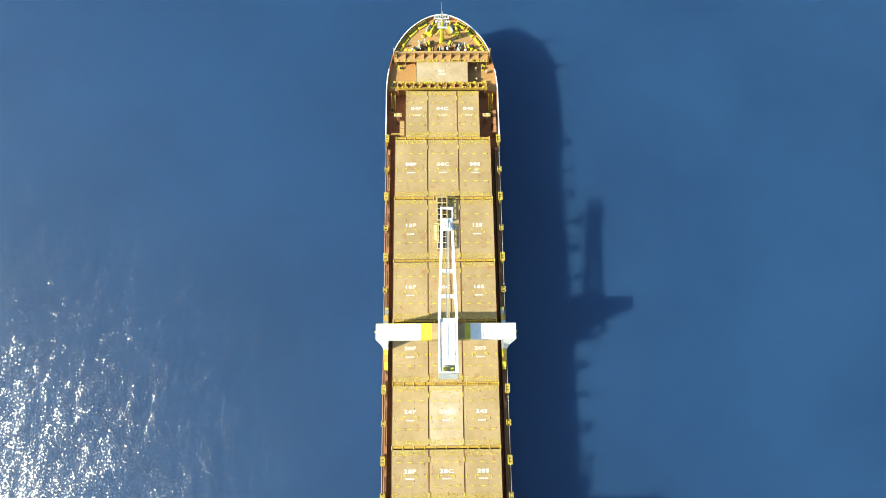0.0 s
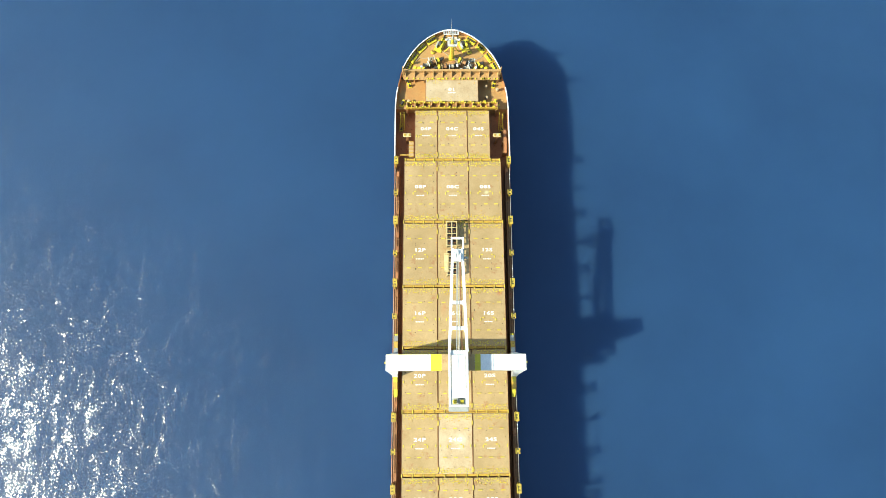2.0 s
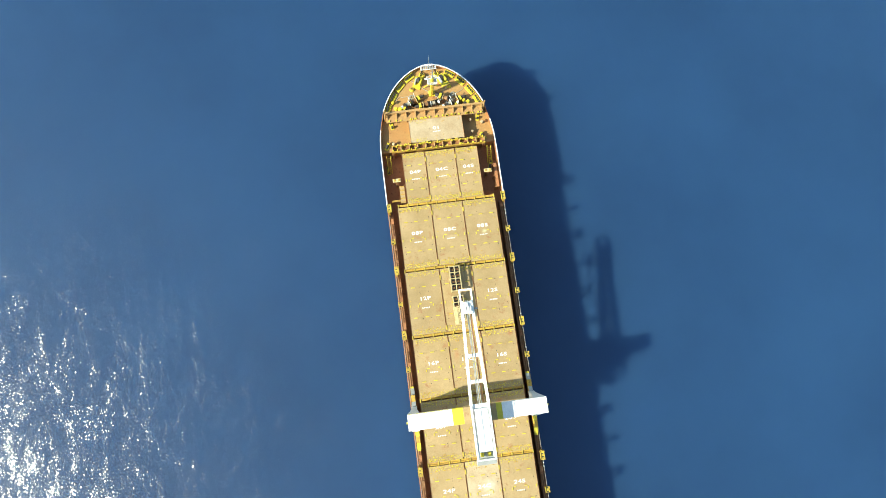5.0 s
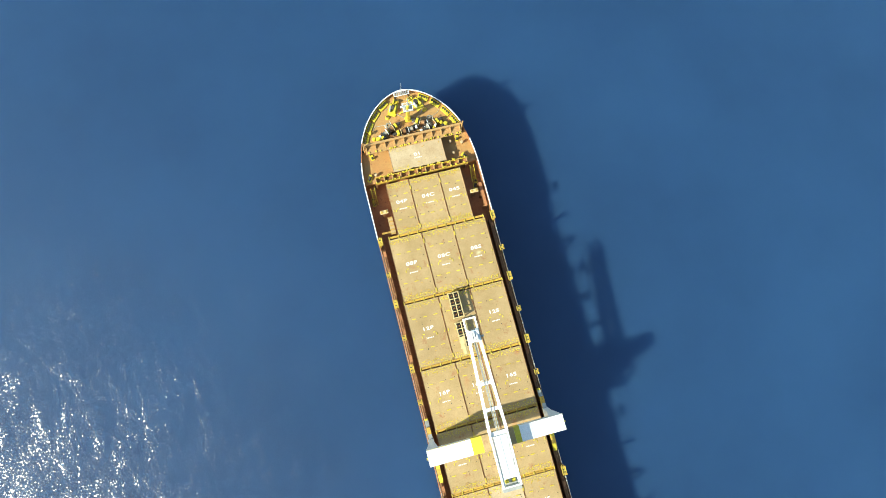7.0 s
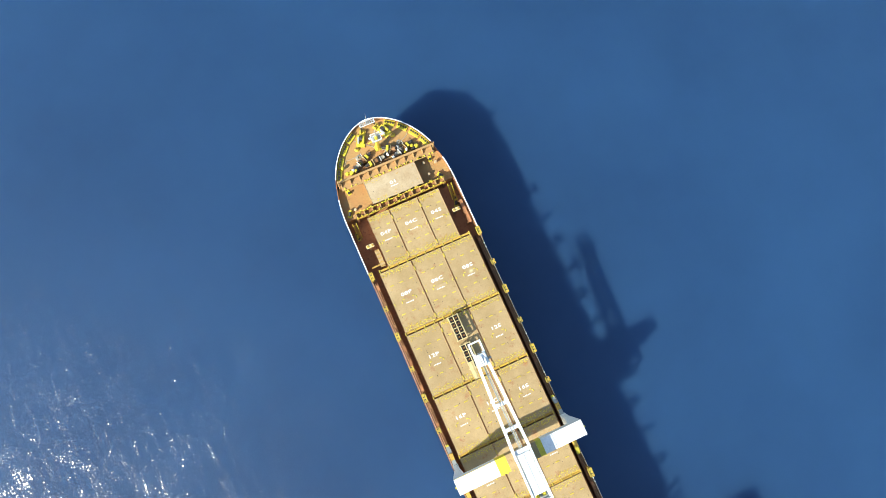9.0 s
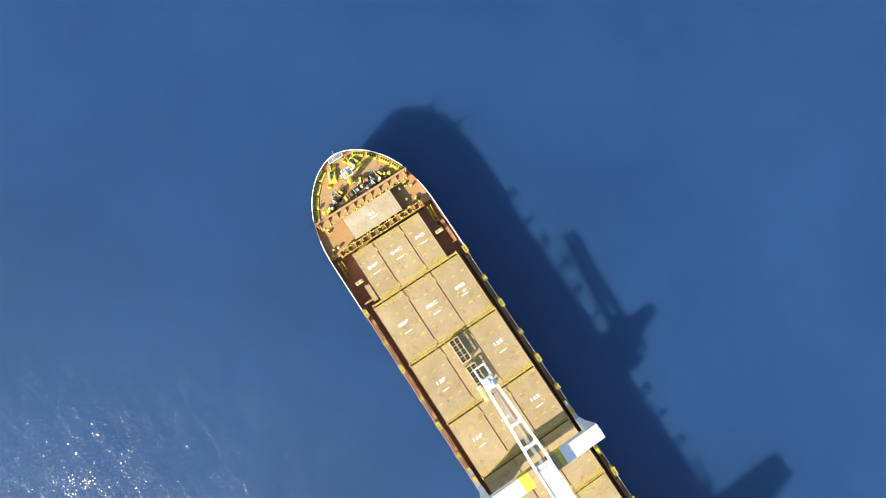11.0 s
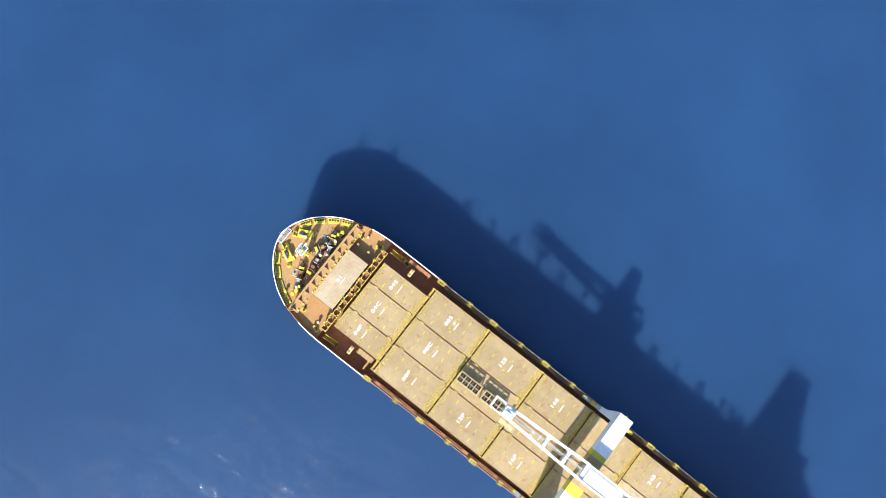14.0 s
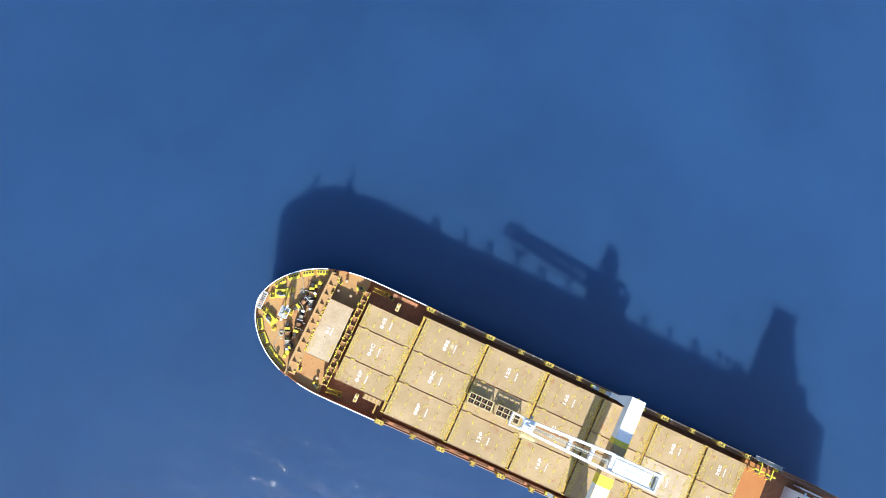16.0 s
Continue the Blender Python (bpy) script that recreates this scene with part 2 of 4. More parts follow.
def half_breadth_low(y):
    """The same at the waterline."""
    if y < 8:
        s = max(0.0, (-66 - y) / 22)
        return 13.8 - 5.5 * s ** 2
    s = min(1.0, (y - 8) / 45.5)
    return 13.8 * (1 - s ** 2.3) ** 1.1 if s < 1 else 0.0


def edge_height(y):
    return ZL + 0.15 if y < 24 else (ZL + 1.1 if y < BREAK - 0.3 else ZF + 1.1)


ship = thing("container_ship", "container ship with blue hull and rust-brown deck, no cargo aboard", "ship")
stations = [STERN + i * 4.2 for i in range(26)] + [20 + i * 1.5 for i in range(19)] + [48.2, 48.3, 48.9, 50, 51.2, 52.4, 53.6, 54.8, 56, 57, 57.8, 58.5, 59.1, 59.4, 59.7, 60.0, 60.2, 60.35, 60.5, 60.62, 60.72, 60.8, 60.86, 60.9]
bm = bmesh.new()
rings = []
for y in stations:
    b, w, top = half_breadth(y), half_breadth_low(y), edge_height(y)
    b = max(b, 0.05)
    w = max(min(w, b), 0.03)
    tumble = [(w * 0.8, -5), (w, 0), (w + (b - w) * 0.14, ZD * 0.35), (w + (b - w) * 0.45, ZD * 0.72), (b, ZD - 0.35), (b, top)]
    rings.append([(-x, y, z) for x, z in reversed(tumble)] + [(x, y, z) for x, z in tumble])
loft(bm, rings, closed=False, caps=False)
bm.faces.new([bm.verts.new(p) for p in rings[0]])
hull = part("hull", bm, HULL, ship, "dark blue painted hull")
for p in hull.data.polygons:
    p.use_smooth = False

bm = bmesh.new()
ys = [y for y in stations if y < 40.1] + [40.2]
loft(bm, [[(-half_breadth(y) + 0.1, y, ZD), (half_breadth(y) - 0.1, y, ZD), (half_breadth(y) - 0.1, y, ZD - 0.15), (-half_breadth(y) + 0.1, y, ZD - 0.15)] for y in ys])
part("main_deck", bm, OXIDE, ship, "rust-brown main deck")
bm = bmesh.new()
ys = [40.2] + [y for y in stations if 40.3 < y <= BREAK]
loft(bm, [[(-half_breadth(y) + 0.12, y, ZW), (half_breadth(y) - 0.12, y, ZW), (half_breadth(y) - 0.12, y, ZD - 0.1), (-half_breadth(y) + 0.12, y, ZD - 0.1)] for y in ys])
part("well_deck", bm, DECK, ship, "orange-brown painted deck beside the first hatch")
bm = bmesh.new()
ys = [BREAK] + [y for y in stations if y > BREAK]
loft(bm, [[(-max(half_breadth(y) - 0.1, 0.02), y, ZF), (max(half_breadth(y) - 0.1, 0.02), y, ZF), (max(half_breadth(y) - 0.1, 0.02), y, ZF - 0.2), (-max(half_breadth(y) - 0.1, 0.02), y, ZF - 0.2)] for y in ys])
part("forecastle_deck", bm, DECK, ship, "orange-brown painted forecastle deck")

part("aft_deck", boxes((-12.7, 12.7, -63.0, -56.4, ZD, ZH - 1.2)), ORANGE, ship, "orange-brown deck before the superstructure")

# inner face of the bulwark
bm = bmesh.new()
rings = []
for y in stations:
    b, top, foot = max(half_breadth(y), 0.05), edge_height(y), (ZD if y < 40.2 else ZW if y < BREAK - 0.3 else ZF)
    rings.append([(-b, y, top), (-max(b - 0.16, 0.02), y, top), (-max(b - 0.16, 0.02), y, foot), (max(b - 0.16, 0.02), y, foot), (max(b - 0.16, 0.02), y, top), (b, y, top)])
for k in (0, 3):
    loft(bm, [r[k:k + 3] for r in rings], closed=False, caps=False)
part("bulwark", bm, OXIDE, ship, "rust-brown inner bulwark plating")

# white cap rail on the bulwark
for side in (-1, 1):
    bm = bmesh.new()
    ys = [26.5] + [y for y in stations if 27 < y < 45.6]
    loft(bm, [[(side * (half_breadth(y) - 0.2), y, edge_height(y)), (side * (half_breadth(y) + 0.06), y, edge_height(y)), (side * (half_breadth(y) + 0.06), y, edge_height(y) + 0.14), (side * (half_breadth(y) - 0.2), y, edge_height(y) + 0.14)] for y in ys])
    part("cap_rail", bm, WHITE, ship, "white painted bulwark rail")
bm = bmesh.new()
ys = [y for y in stations if y > 49.5]
line = [(-half_breadth(y), y) for y in ys] + [(half_breadth(y), y) for y in reversed(ys)]
rings = []
for i, (x, y) in enumerate(line):
    a, b = Vector(line[max(i - 1, 0)]), Vector(line[min(i + 1, len(line) - 1)])
    d = (b - a).normalized()
    n = Vector((-d.y, d.x))
    o, q = Vector((x, y)) + n * 0.08, Vector((x, y)) - n * 0.16
    z = ZF + 1.1
    rings.append([(o.x, o.y, z), (q.x, q.y, z), (q.x, q.y, z + 0.15), (o.x, o.y, z + 0.15)])
loft(bm, rings)
part("cap_rail", bm, WHITE, ship, "white painted bulwark rail")

# side ledges with the crane rail, hatch coamings, tank tops
for side in (-1, 1):
    a, b = sorted((side * 12.75, side * 13.66))
    part("side_ledge", boxes((a, b, -84, 25.2, ZD, ZL)), WALK, ship, "rust-red side walkway")
    a, b = sorted((side * 12.95, side * 13.15))
    part("crane_rail", boxes((a, b, -58, 12, ZL + 0.004, ZL + 0.16)), BROWN, ship)
    a, b = sorted((side * 11.0, side * 11.35))
    part("coaming", boxes((a, b, -57.5, 25.2, ZD, ZH - 0.75)), BROWN, ship)
    a, b = sorted((side * 8.2, side * 8.6))
    part("coaming", boxes((a, b, 26.4, 38.4, ZD, ZH - 0.75)), BROWN, ship)
    a, b = sorted((side * 5.9, side * 6.2))
    part("coaming", boxes((a, b, 41.2, 47.0, ZW, ZH - 0.75)), BROWN, ship)

BAYS = [("04", 38.6, 26.3, 9.1, 3.6), ("08", 25.5, 10.9, 11.6, 3.72), ("12", 10.1, -4.35, 11.75, 3.75), ("16", -5.15, -18.3, 11.75, 3.75),
        ("20", -19.1, -32.1, 11.75, 3.75), ("24", -32.9, -45.4, 11.7, 3.75), ("28", -46.2, -56.2, 11.7, 3.75)]


# ---------------------------------------------------------------- hatch covers
def piece(name, me, parent, at):
    ob = new(name, me)
    ob.parent, ob.location = parent, at
    return ob


LONG_SOCKET = mesh_of("container_socket", boxes((-0.44, 0.44, -0.09, 0.09, 0, 0.09)), YELLOW)
TALL_SOCKET = mesh_of("container_socket", boxes((-0.09, 0.09, -0.26, 0.26, 0, 0.09)), YELLOW)
BAR = mesh_of("marking_bar", boxes((-0.13, 0.13, -0.13, 0.13, 0, 0.012)), MARK)
STOPPER = mesh_of("seam_stopper", boxes((-0.16, 0.16, -0.5, 0.5, 0, 0.08)), POSTS)
SHORT_SOCKET = mesh_of("container_socket", boxes((-0.24, 0.24, -0.1, 0.1, 0, 0.08)), YELLOW)


def hatch_cover(code, x0, x1, y0, y1, mat, rng, label):
    """A steel pontoon cover with container sockets, drain holes and its painted code."""
    cx, cy = (x0 + x1) / 2, (y0 + y1) / 2
    w, l = (x1 - x0) / 2 - 0.05, (y1 - y0) / 2
    ob = thing("hatch_cover", label, "hatch cover", (cx, cy, ZH), "hatch covers")
    part("panel", boxes((-w, w, -l, l, -0.75, 0.0, 0.04)), mat, ob)
    # edge stiffener lips
    for e in (-1, 1):
        part("edge_trim", boxes((e * (w - 0.03) - 0.03, e * (w - 0.03) + 0.03, -l, l, 0.004, 0.05)), BROWN, ob)
    cols = [-w * 0.62, 0.0, w * 0.62] if w > 3 else [-w * 0.5, w * 0.5]
    for fy in (0.50, -0.46) if code != "01" else ():
        for c in cols:
            piece("container_socket", LONG_SOCKET, ob, (c + rng.uniform(-0.1, 0.1), fy * l, 0.004))
    for s in (-1, 1) if code != "01" else ():
        piece("container_socket", TALL_SOCKET, ob, (s * 1.7, -0.1 * l, 0.004))
        piece("container_socket", SHORT_SOCKET, ob, (s * 1.2, -0.03 * l, 0.004))
        piece("container_socket", TALL_SOCKET, ob, (s * (w - 0.4), -0.08 * l, 0.004))
    if code.endswith("C"):
        for e in (-1, 1):
            piece("seam_stopper", STOPPER, ob, (e * (w + 0.03), l - 2.0, 0.052))
            piece("seam_stopper", STOPPER, ob, (e * (w + 0.03), -l + 0.9, 0.052))
    # lashing eyes and twistlock bases at both ends
    for mname, mm, n in (("lashing_hardware", YELLOW, 48), ("lashing_plating", OCHRE, 26), ("drainage", BLACK, 5)):
        bm = bmesh.new()
        for end in (-1, 1):
            for i in range(n if code != "01" else n // 3):
                px = rng.uniform(-w + 0.15, w - 0.15)
                if mname == "lashing_hardware":
                    px = -w + 0.3 + (2 * w - 0.6) * (i + 0.5) / n + rng.uniform(-0.22, 0.22)
                depth = (0.3 if i % 2 else 0.85) + rng.uniform(-0.22, 0.3) if mname == "lashing_hardware" else 0.15 + 1.4 * rng.random()
                if mname == "drainage":
                    depth = rng.choice((3.0, 3.6, 5.0)) + rng.uniform(-0.2, 0.2)
                    px = rng.choice((-0.8, -0.25, 0.25, 0.8)) * w
                if mname == "lashing_plating" and i > 22 and code != "01":
                    depth = rng.uniform(1.6, l)
                py = end * (l - depth)
                a, b = rng.choice(((0.2, 0.05), (0.05, 0.16), (0.1, 0.07), (0.06, 0.06)))
                if mname == "drainage":
                    a = b = 0.075
                top = 0.012 if mname in ("drainage",) else rng.uniform(0.03, 0.1)
                box(bm, max(px - a, -w), min(px + a, w), py - b, py + b, 0.004, top)
        tagged(part(mname, bm, mm, ob), kind="stuff")
    return ob


def code_on(ob, code, y_code, y_bars, size=1.1):
    lettering(code, size, 1.45, MARK, ob, (0, y_code, 0.006))
    for i in range(5):
        piece("marking_bar", BAR, ob, ((i - 2) * 0.38, y_bars, 0.004))



rng = random.Random(7)
cover = hatch_cover("01", -6.5, 6.5, 41.1, 47.1, PALE, rng, "pale tan steel hatch cover, weathered, marked 01 in white")
code_on(cover, "01", 0.1, -0.75)
for bay, yf, ya, half, mid in BAYS:
    for side, x0, x1 in (("P", -half, -mid), ("C", -mid, mid), ("S", mid, half)):
        pale = bay + side == "24C"
        label = ("bleached pale tan" if pale else "tan-brown painted") + " steel hatch cover with yellow sockets, marked " + bay + side
        if bay + side in ("12C", "20C"):
            label = "tan-brown painted steel hatch cover beneath the crane"
        cover = hatch_cover(bay + side, x0 + 0.02, x1 - 0.02, ya, yf, SPOTS.get(bay + side, TAN), rng, label)
        if bay + side not in ("12C", "20C"):
            l = (yf - ya) / 2
            code_on(cover, bay + side, (0.22 if bay == "04" else 0.12) * l, (-0.06 if bay == "04" else -0.17) * l)


# ---------------------------------------------------------------- lashing beams between the hatches
def lashing_beam(y, half, double=False):
    ob = thing("lashing_beam", "brown and yellow steel lashing beam across the gap between hatches", "lashing beam", (0, y, ZH - 0.55), "lashing beams")
    part("web", boxes((-half, half, -0.12, 0.12, -1.2, -0.05)), BROWN, ob)
    n = 10
    plate = mesh_of("walkway_plate", boxes((-half / n * 0.8, half / n * 0.85, -(0.17 if double else 0.24), 0.17 if double else 0.24, 0.0, 0.25)), OCHRE)
    bracket = mesh_of("bracket", boxes((-0.12, 0.12, -0.46, 0.46, -0.1, 0.42)), POSTS)
    for i in range(n):
        for dy in ((-0.2, 0.2) if double else (0.1,)):
            piece("walkway_plate", plate, ob, (-half + (i + 0.5) * 2 * half / n, dy, 0))
    for i in range(n + 1):
        piece("bracket", bracket, ob, (-half + i * 2 * half / n, 0, 0))
    return ob


lashing_beam(25.95, 11.3)
for i, y in enumerate((10.5, -4.75, -18.7, -32.5, -45.8)):
    lashing_beam(y, 11.6, double=(i == 3))


# ---------------------------------------------------------------- breakwater and forward lashing bridge
def breakwater():
    ob = thing("breakwater", "rust-brown steel breakwater with triangular brackets at the forecastle break", "breakwater", (0, BREAK, ZW))
    top = ZH + 1.6 - ZW
    part("wall", boxes((-11.7, 11.7, -0.1, 0.1, 0.0, top)), SALMON, ob)
    part("top_flange", boxes((-11.9, 11.9, -0.3, 0.18, top + 0.003, top + 0.15)), SALMON, ob)
    part("lower_walkway", boxes((-11.7, 11.7, -1.95, -0.11, top - 1.5, top - 1.35)), SALMON, ob)
    for x in (-11.9, 11.9):
        part("end_post", tubes(((x, -0.5, 0.0), (x, -0.5, top + 2.4), 0.2, 10, 0.16)), SALMON, ob)
    for i in range(11):
        x = -11.4 + i * 2.28
        bm = bmesh.new()
        loft(bm, [[(xx, -0.1, top - 0.1), (xx, -1.25, top - 1.3), (xx, -1.25, 0), (xx, -0.1, 0)] for xx in (x - 0.09, x + 0.09)])
        part("bracket", bm, SALMON, ob)
    bm = bmesh.new()
    r = random.Random(3)
    for i in range(40):
        x = r.uniform(-11.3, 11.3)
        box(bm, x - 0.15, x + 0.15, -1.85, -1.5 + r.uniform(-0.2, 0.1), top - 1.34, top - 1.1)
    tagged(part("lashing_hardware", bm, YELLOW, ob), kind="stuff")
    return ob


breakwater()


def lashing_bridge():
    ob = thing("lashing_bridge", "brown steel lashing bridge with yellow fittings between two hatches", "lashing bridge", (0, 39.9, ZD))
    top = ZH + 0.7 - ZD
    part("front_wall", boxes((-11.2, 11.2, 0.55, 0.7, top - 1.3, top)), OCHRE, ob)
    part("back_wall", boxes((-11.2, 11.2, -0.7, -0.55, top - 1.3, top - 0.25)), OCHRE, ob)
    part("walkway", boxes((-11.2, 11.2, -0.55, 0.55, top - 1.2, top - 1.05)), BROWN, ob)
    for i in range(12):
        x = -11.0 + i * 2.0
        bm = bmesh.new()
        loft(bm, [[(xx, 0.55, top), (xx, -0.55, top - 0.5), (xx, -0.55, top - 1.0), (xx, 0.55, top - 1.0)] for xx in (x - 0.12, x + 0.12)])
        part("bracket", bm, SALMON, ob)
    for x in (-11.0, -8.4, 8.4, 11.0):
        part("leg", boxes((x - 0.25, x + 0.25, -0.6, 0.6, 0.0, top - 1.2)), BROWN, ob)
    bm = bmesh.new()
    r = random.Random(5)
    for i in range(70):
        x, y = r.uniform(-11.1, 11.1), r.choice((-0.62, 0.62)) + r.uniform(-0.25, 0.25)
        box(bm, x - r.uniform(0.08, 0.22), x + 0.12, y - 0.12, y + 0.12, top - 0.25, top + 0.12)
    tagged(part("lashing_hardware", bm, YELLOW, ob), kind="stuff")
    return ob


lashing_bridge()


# ---------------------------------------------------------------- side posts
def lashing_post(at, wide):
    """A tall container post outboard of the hatches, its head level with the stowed containers' foot."""
    ob = thing("lashing_post", "yellow steel container post bracketed to the ship side", "lashing post", at, "lashing posts")
    w = 0.95 if wide else 0.6
    h = ZH + 0.4 - ZL
    for y in (-w + 0.25, w - 0.25) if wide else (0.0,):
        part("post", boxes((-0.2, 0.2, y - 0.34, y + 0.34, -0.02, h)), OCHRE, ob)
        part("socket", boxes((-0.34, 0.16, y - 0.2, y + 0.2, h + 0.154, h + 0.3), (-0.2, 0.0, y - 0.32, y + 0.32, h + 0.154, h + 0.22)), POSTS, ob)
    bm = bmesh.new()
    for y in (-w + 0.12, w - 0.12):
        box(bm, -0.55, -0.21, y - 0.05, y + 0.05, h - 0.5, h)
    part("bracket", bm, OCHRE, ob)
    part("platform", boxes((-0.62, 0.36, -w, w, h + 0.003, h + 0.15)), POSTS, ob)
    part("inner_rim", boxes((-0.62, -0.5, -w, w, h + 0.154, h + 0.42)), POSTS, ob)
    for y in (-w, w - 0.4):
        part("outer_rim", boxes((0.24, 0.36, y, y + 0.4, h + 0.154, h + 0.42)), POSTS, ob)
    for y in (-w + 0.62, w - 0.62) if wide else (-0.4, 0.4):
        part("lashing_ring", boxes((-0.3, 0.1, y - 0.12, y + 0.12, h + 0.154, h + 0.19)), BLACK, ob)
    return ob


small = lashing_post((13.55, 17.6, ZL), False)
large = lashing_post((13.55, 25.6, ZL), True)
for side in (-1, 1):
    for i in range(7):
        for y, src in ((25.6 - i * 14.8, large), (17.6 - i * 14.6, small)):
            if (side, src, i) in ((1, large, 0), (1, small, 0)) or y < -58:
                continue
            if abs(y + 18.8) < 2 or abs(y + 26.2) < 2:
                continue
            m = pose(side * 13.55, y, ZL, 0, 0, 0 if side > 0 else 180)
            copy_thing(src, m)


# wire rail along each side
def side_rail(side):
    ob = thing("side_rail", "thin grey wire railing along the ship side", "railing", (side * 13.72, 0, ZL))
    for k, z in enumerate((0.55, 1.05)):
        part("wire", tubes(((0, -62, z), (0, 24.5, z), 0.034 if k else 0.022, 6)), GREY if k else BROWN, ob)
    for i in range(30):
        y = 24 - i * 2.95
        part("stanchion", tubes(((0, y, 0), (0, y, 1.1), 0.04, 6)), GREY, ob)
    return ob


side_rail(-1)
side_rail(1)


def rail_lamp(at):
    ob = thing("rail_lamp", "small white lamp clamped to the side rail", "lamp", at, "rail lamps")
    part("housing", boxes((-0.09, 0.09, -0.14, 0.14, 1.0, 1.2, 0.03)), WHITE, ob)
    part("clamp", boxes((-0.05, 0.05, -0.05, 0.05, 0.0, 0.998)), GREY, ob)
    return ob


for y in (21.6, 22.6, -0.4, -2.3, -10.0, -35.4, -36.2):
    rail_lamp((13.72, y, ZL))


# ---------------------------------------------------------------- gantry crane
ZT = ZH + 9.5
CY = -22.4


def gantry_crane():
    ob = thing("gantry_crane", "white travelling portal crane with yellow legs and jib laid forward", "crane", (0, CY, ZL))
    zt = ZT - ZL
    part("portal_beam", boxes((-12.0, 12.0, -1.65, 1.65, zt - 2.4, zt, 0.05)), WHITE, ob)
    for s in (-1, 1):
        a, b = sorted((s * 12.0, s * 14.75))
        bm = bmesh.new()
        loft(bm, [[(s * xx, y, z) for xx, y in ((12.0, -1.65), (14.6, -1.65), (14.6, 1.65), (12.0, 1.65))] for z in (zt, zt - 1.4)] + [[(s * xx, y, zt - 5.5) for xx, y in ((12.5, -2.3), (13.75, -2.3), (13.75, 2.3), (12.5, 2.3))]])
        part("haunch", bm, WHITE, ob)
        bm = bmesh.new()
        loft(bm, [[(s * xx, y, z) for xx, y in ((12.5, -h), (13.7, -h), (13.7, h), (12.5, h))] for h, z in ((2.3, zt - 5.5), (2.7, 2.6))])
        part("leg", bm, WHITE, ob)
        for e in (-1, 1):
            bm = bmesh.new()
            loft(bm, [[(s * xx, e * y, z) for xx, y in ((12.65, y0), (13.5, y0), (13.5, y1), (12.65, y1))] for y0, y1, z in ((0.6, 1.9, 3.4), (4.6, 6.6, 1.35))])
            part("strut", bm, YELLOW if e < 0 else GREY, ob)
            a, b = sorted((s * 12.7, s * 13.45))
            y0, y1 = sorted((e * 4.2, e * 7.0))
            bogie = part("bogie", boxes((a, b, y0, y1, 0.55, 1.35, 0.05)), YELLOW, ob)
            for k in range(3):
                yw = e * (4.7 + k * 0.9)
                part("wheel", tubes(((s * 12.85, yw, 0.5), (s * 13.25, yw, 0.5), 0.34, 12)), BLACK, bogie)
        a, b = sorted((s * 12.62, s * 13.52))
        part("sill_beam", boxes((a, b, -5.2, 5.2, 1.36, 2.6, 0.05)), OCHRE, ob)
        part("end_lamp", boxes((s * 14.7 - 0.2, s * 14.7 + 0.2, -0.2, 0.2, zt - 0.6, zt - 0.25)), YELLOW, ob)
    # yellow bands on the beam top and fittings along it
    part("yellow_band", boxes((-5.3, -3.0, -1.67, 1.67, zt - 2.42, zt + 0.02)), YELLOW, ob, "yellow painted band")
    part("yellow_band", boxes((3.9, 5.1, -1.67, 1.67, zt - 2.42, zt + 0.02)), YELLOW, ob, "yellow painted band")
    part("centre_section", boxes((-2.99, 3.89, -1.68, 1.68, zt - 2.43, zt + 0.018)), TAN, ob, "tan painted centre of the beam")
    part("edge_strip", boxes((-14.5, -6.0, 1.655, 1.71, zt - 0.16, zt + 0.03)), YELLOW, ob)
    # slewing column and machinery house
    bm = bmesh.new()
    tube(bm, (0.35, 0, zt + 0.021), (0.35, 0, zt + 1.0), 1.9, 24)
    part("slewing_column", bm, GREY, ob)
    hz = zt + 1.0
    X = 0.35
    house = part("machinery_house", boxes((X - 1.35, X + 1.35, -7.2, 1.3, hz, hz + 2.6, 0.08)), WHITE, ob)
    part("side_beam", boxes((X - 2.0, X - 1.6, -8.9, 1.9, hz + 1.9, hz + 2.8, 0.04)), WHITE, house)
    part("side_beam", boxes((X + 1.6, X + 2.0, -8.9, 1.9, hz + 1.9, hz + 2.8, 0.04)), WHITE, house)
    for e in (-1, 1):
        a, b = sorted((X + e * 1.36, X + e * 1.59))
        part("side_walkway", boxes((a, b, -5.2, 1.2, hz + 0.9, hz + 1.0)), BROWN, house)
        part("side_plate", boxes((a, b, -8.5, -5.22, hz + 2.1, hz + 2.25)), WHITE, house)
        part("luffing_cylinder", tubes(((X + e * 1.47, -4.6, hz + 1.9), (X + e * 1.47, -2.0 if e < 0 else 0.4, hz + 2.1), 0.1, 8)), GREY, house)
    for e in (-1, 1):
        part("roof_rail", tubes(((X + e * 1.28, -7.1, hz + 3.6), (X + e * 1.28, 1.2, hz + 3.6), 0.04, 6), *[((X + e * 1.28, -7.1 + k * 1.66, hz + 3.1), (X + e * 1.28, -7.1 + k * 1.66, hz + 3.6), 0.035, 6) for k in range(6)]), WHITE, house)
    part("rear_frame", boxes((X - 1.6, X + 1.6, -8.9, -8.6, hz + 1.7, hz + 2.8)), WHITE, house)
    part("rear_platform", boxes((X - 1.6, X + 1.6, -9.2, -7.21, hz + 0.3, hz + 0.55)), GREY, house)
    part("counterweight", boxes((X - 2.0, X + 2.0, -9.9, -8.91, hz - 0.4, hz + 1.2, 0.05)), GREY, house)
    for s in (-0.75, 0.7):
        part("winch_motor", tubes(((X + s - 0.35, -7.95, hz + 0.85), (X + s + 0.35, -7.95, hz + 0.85), 0.4, 14)), YELLOW, house)
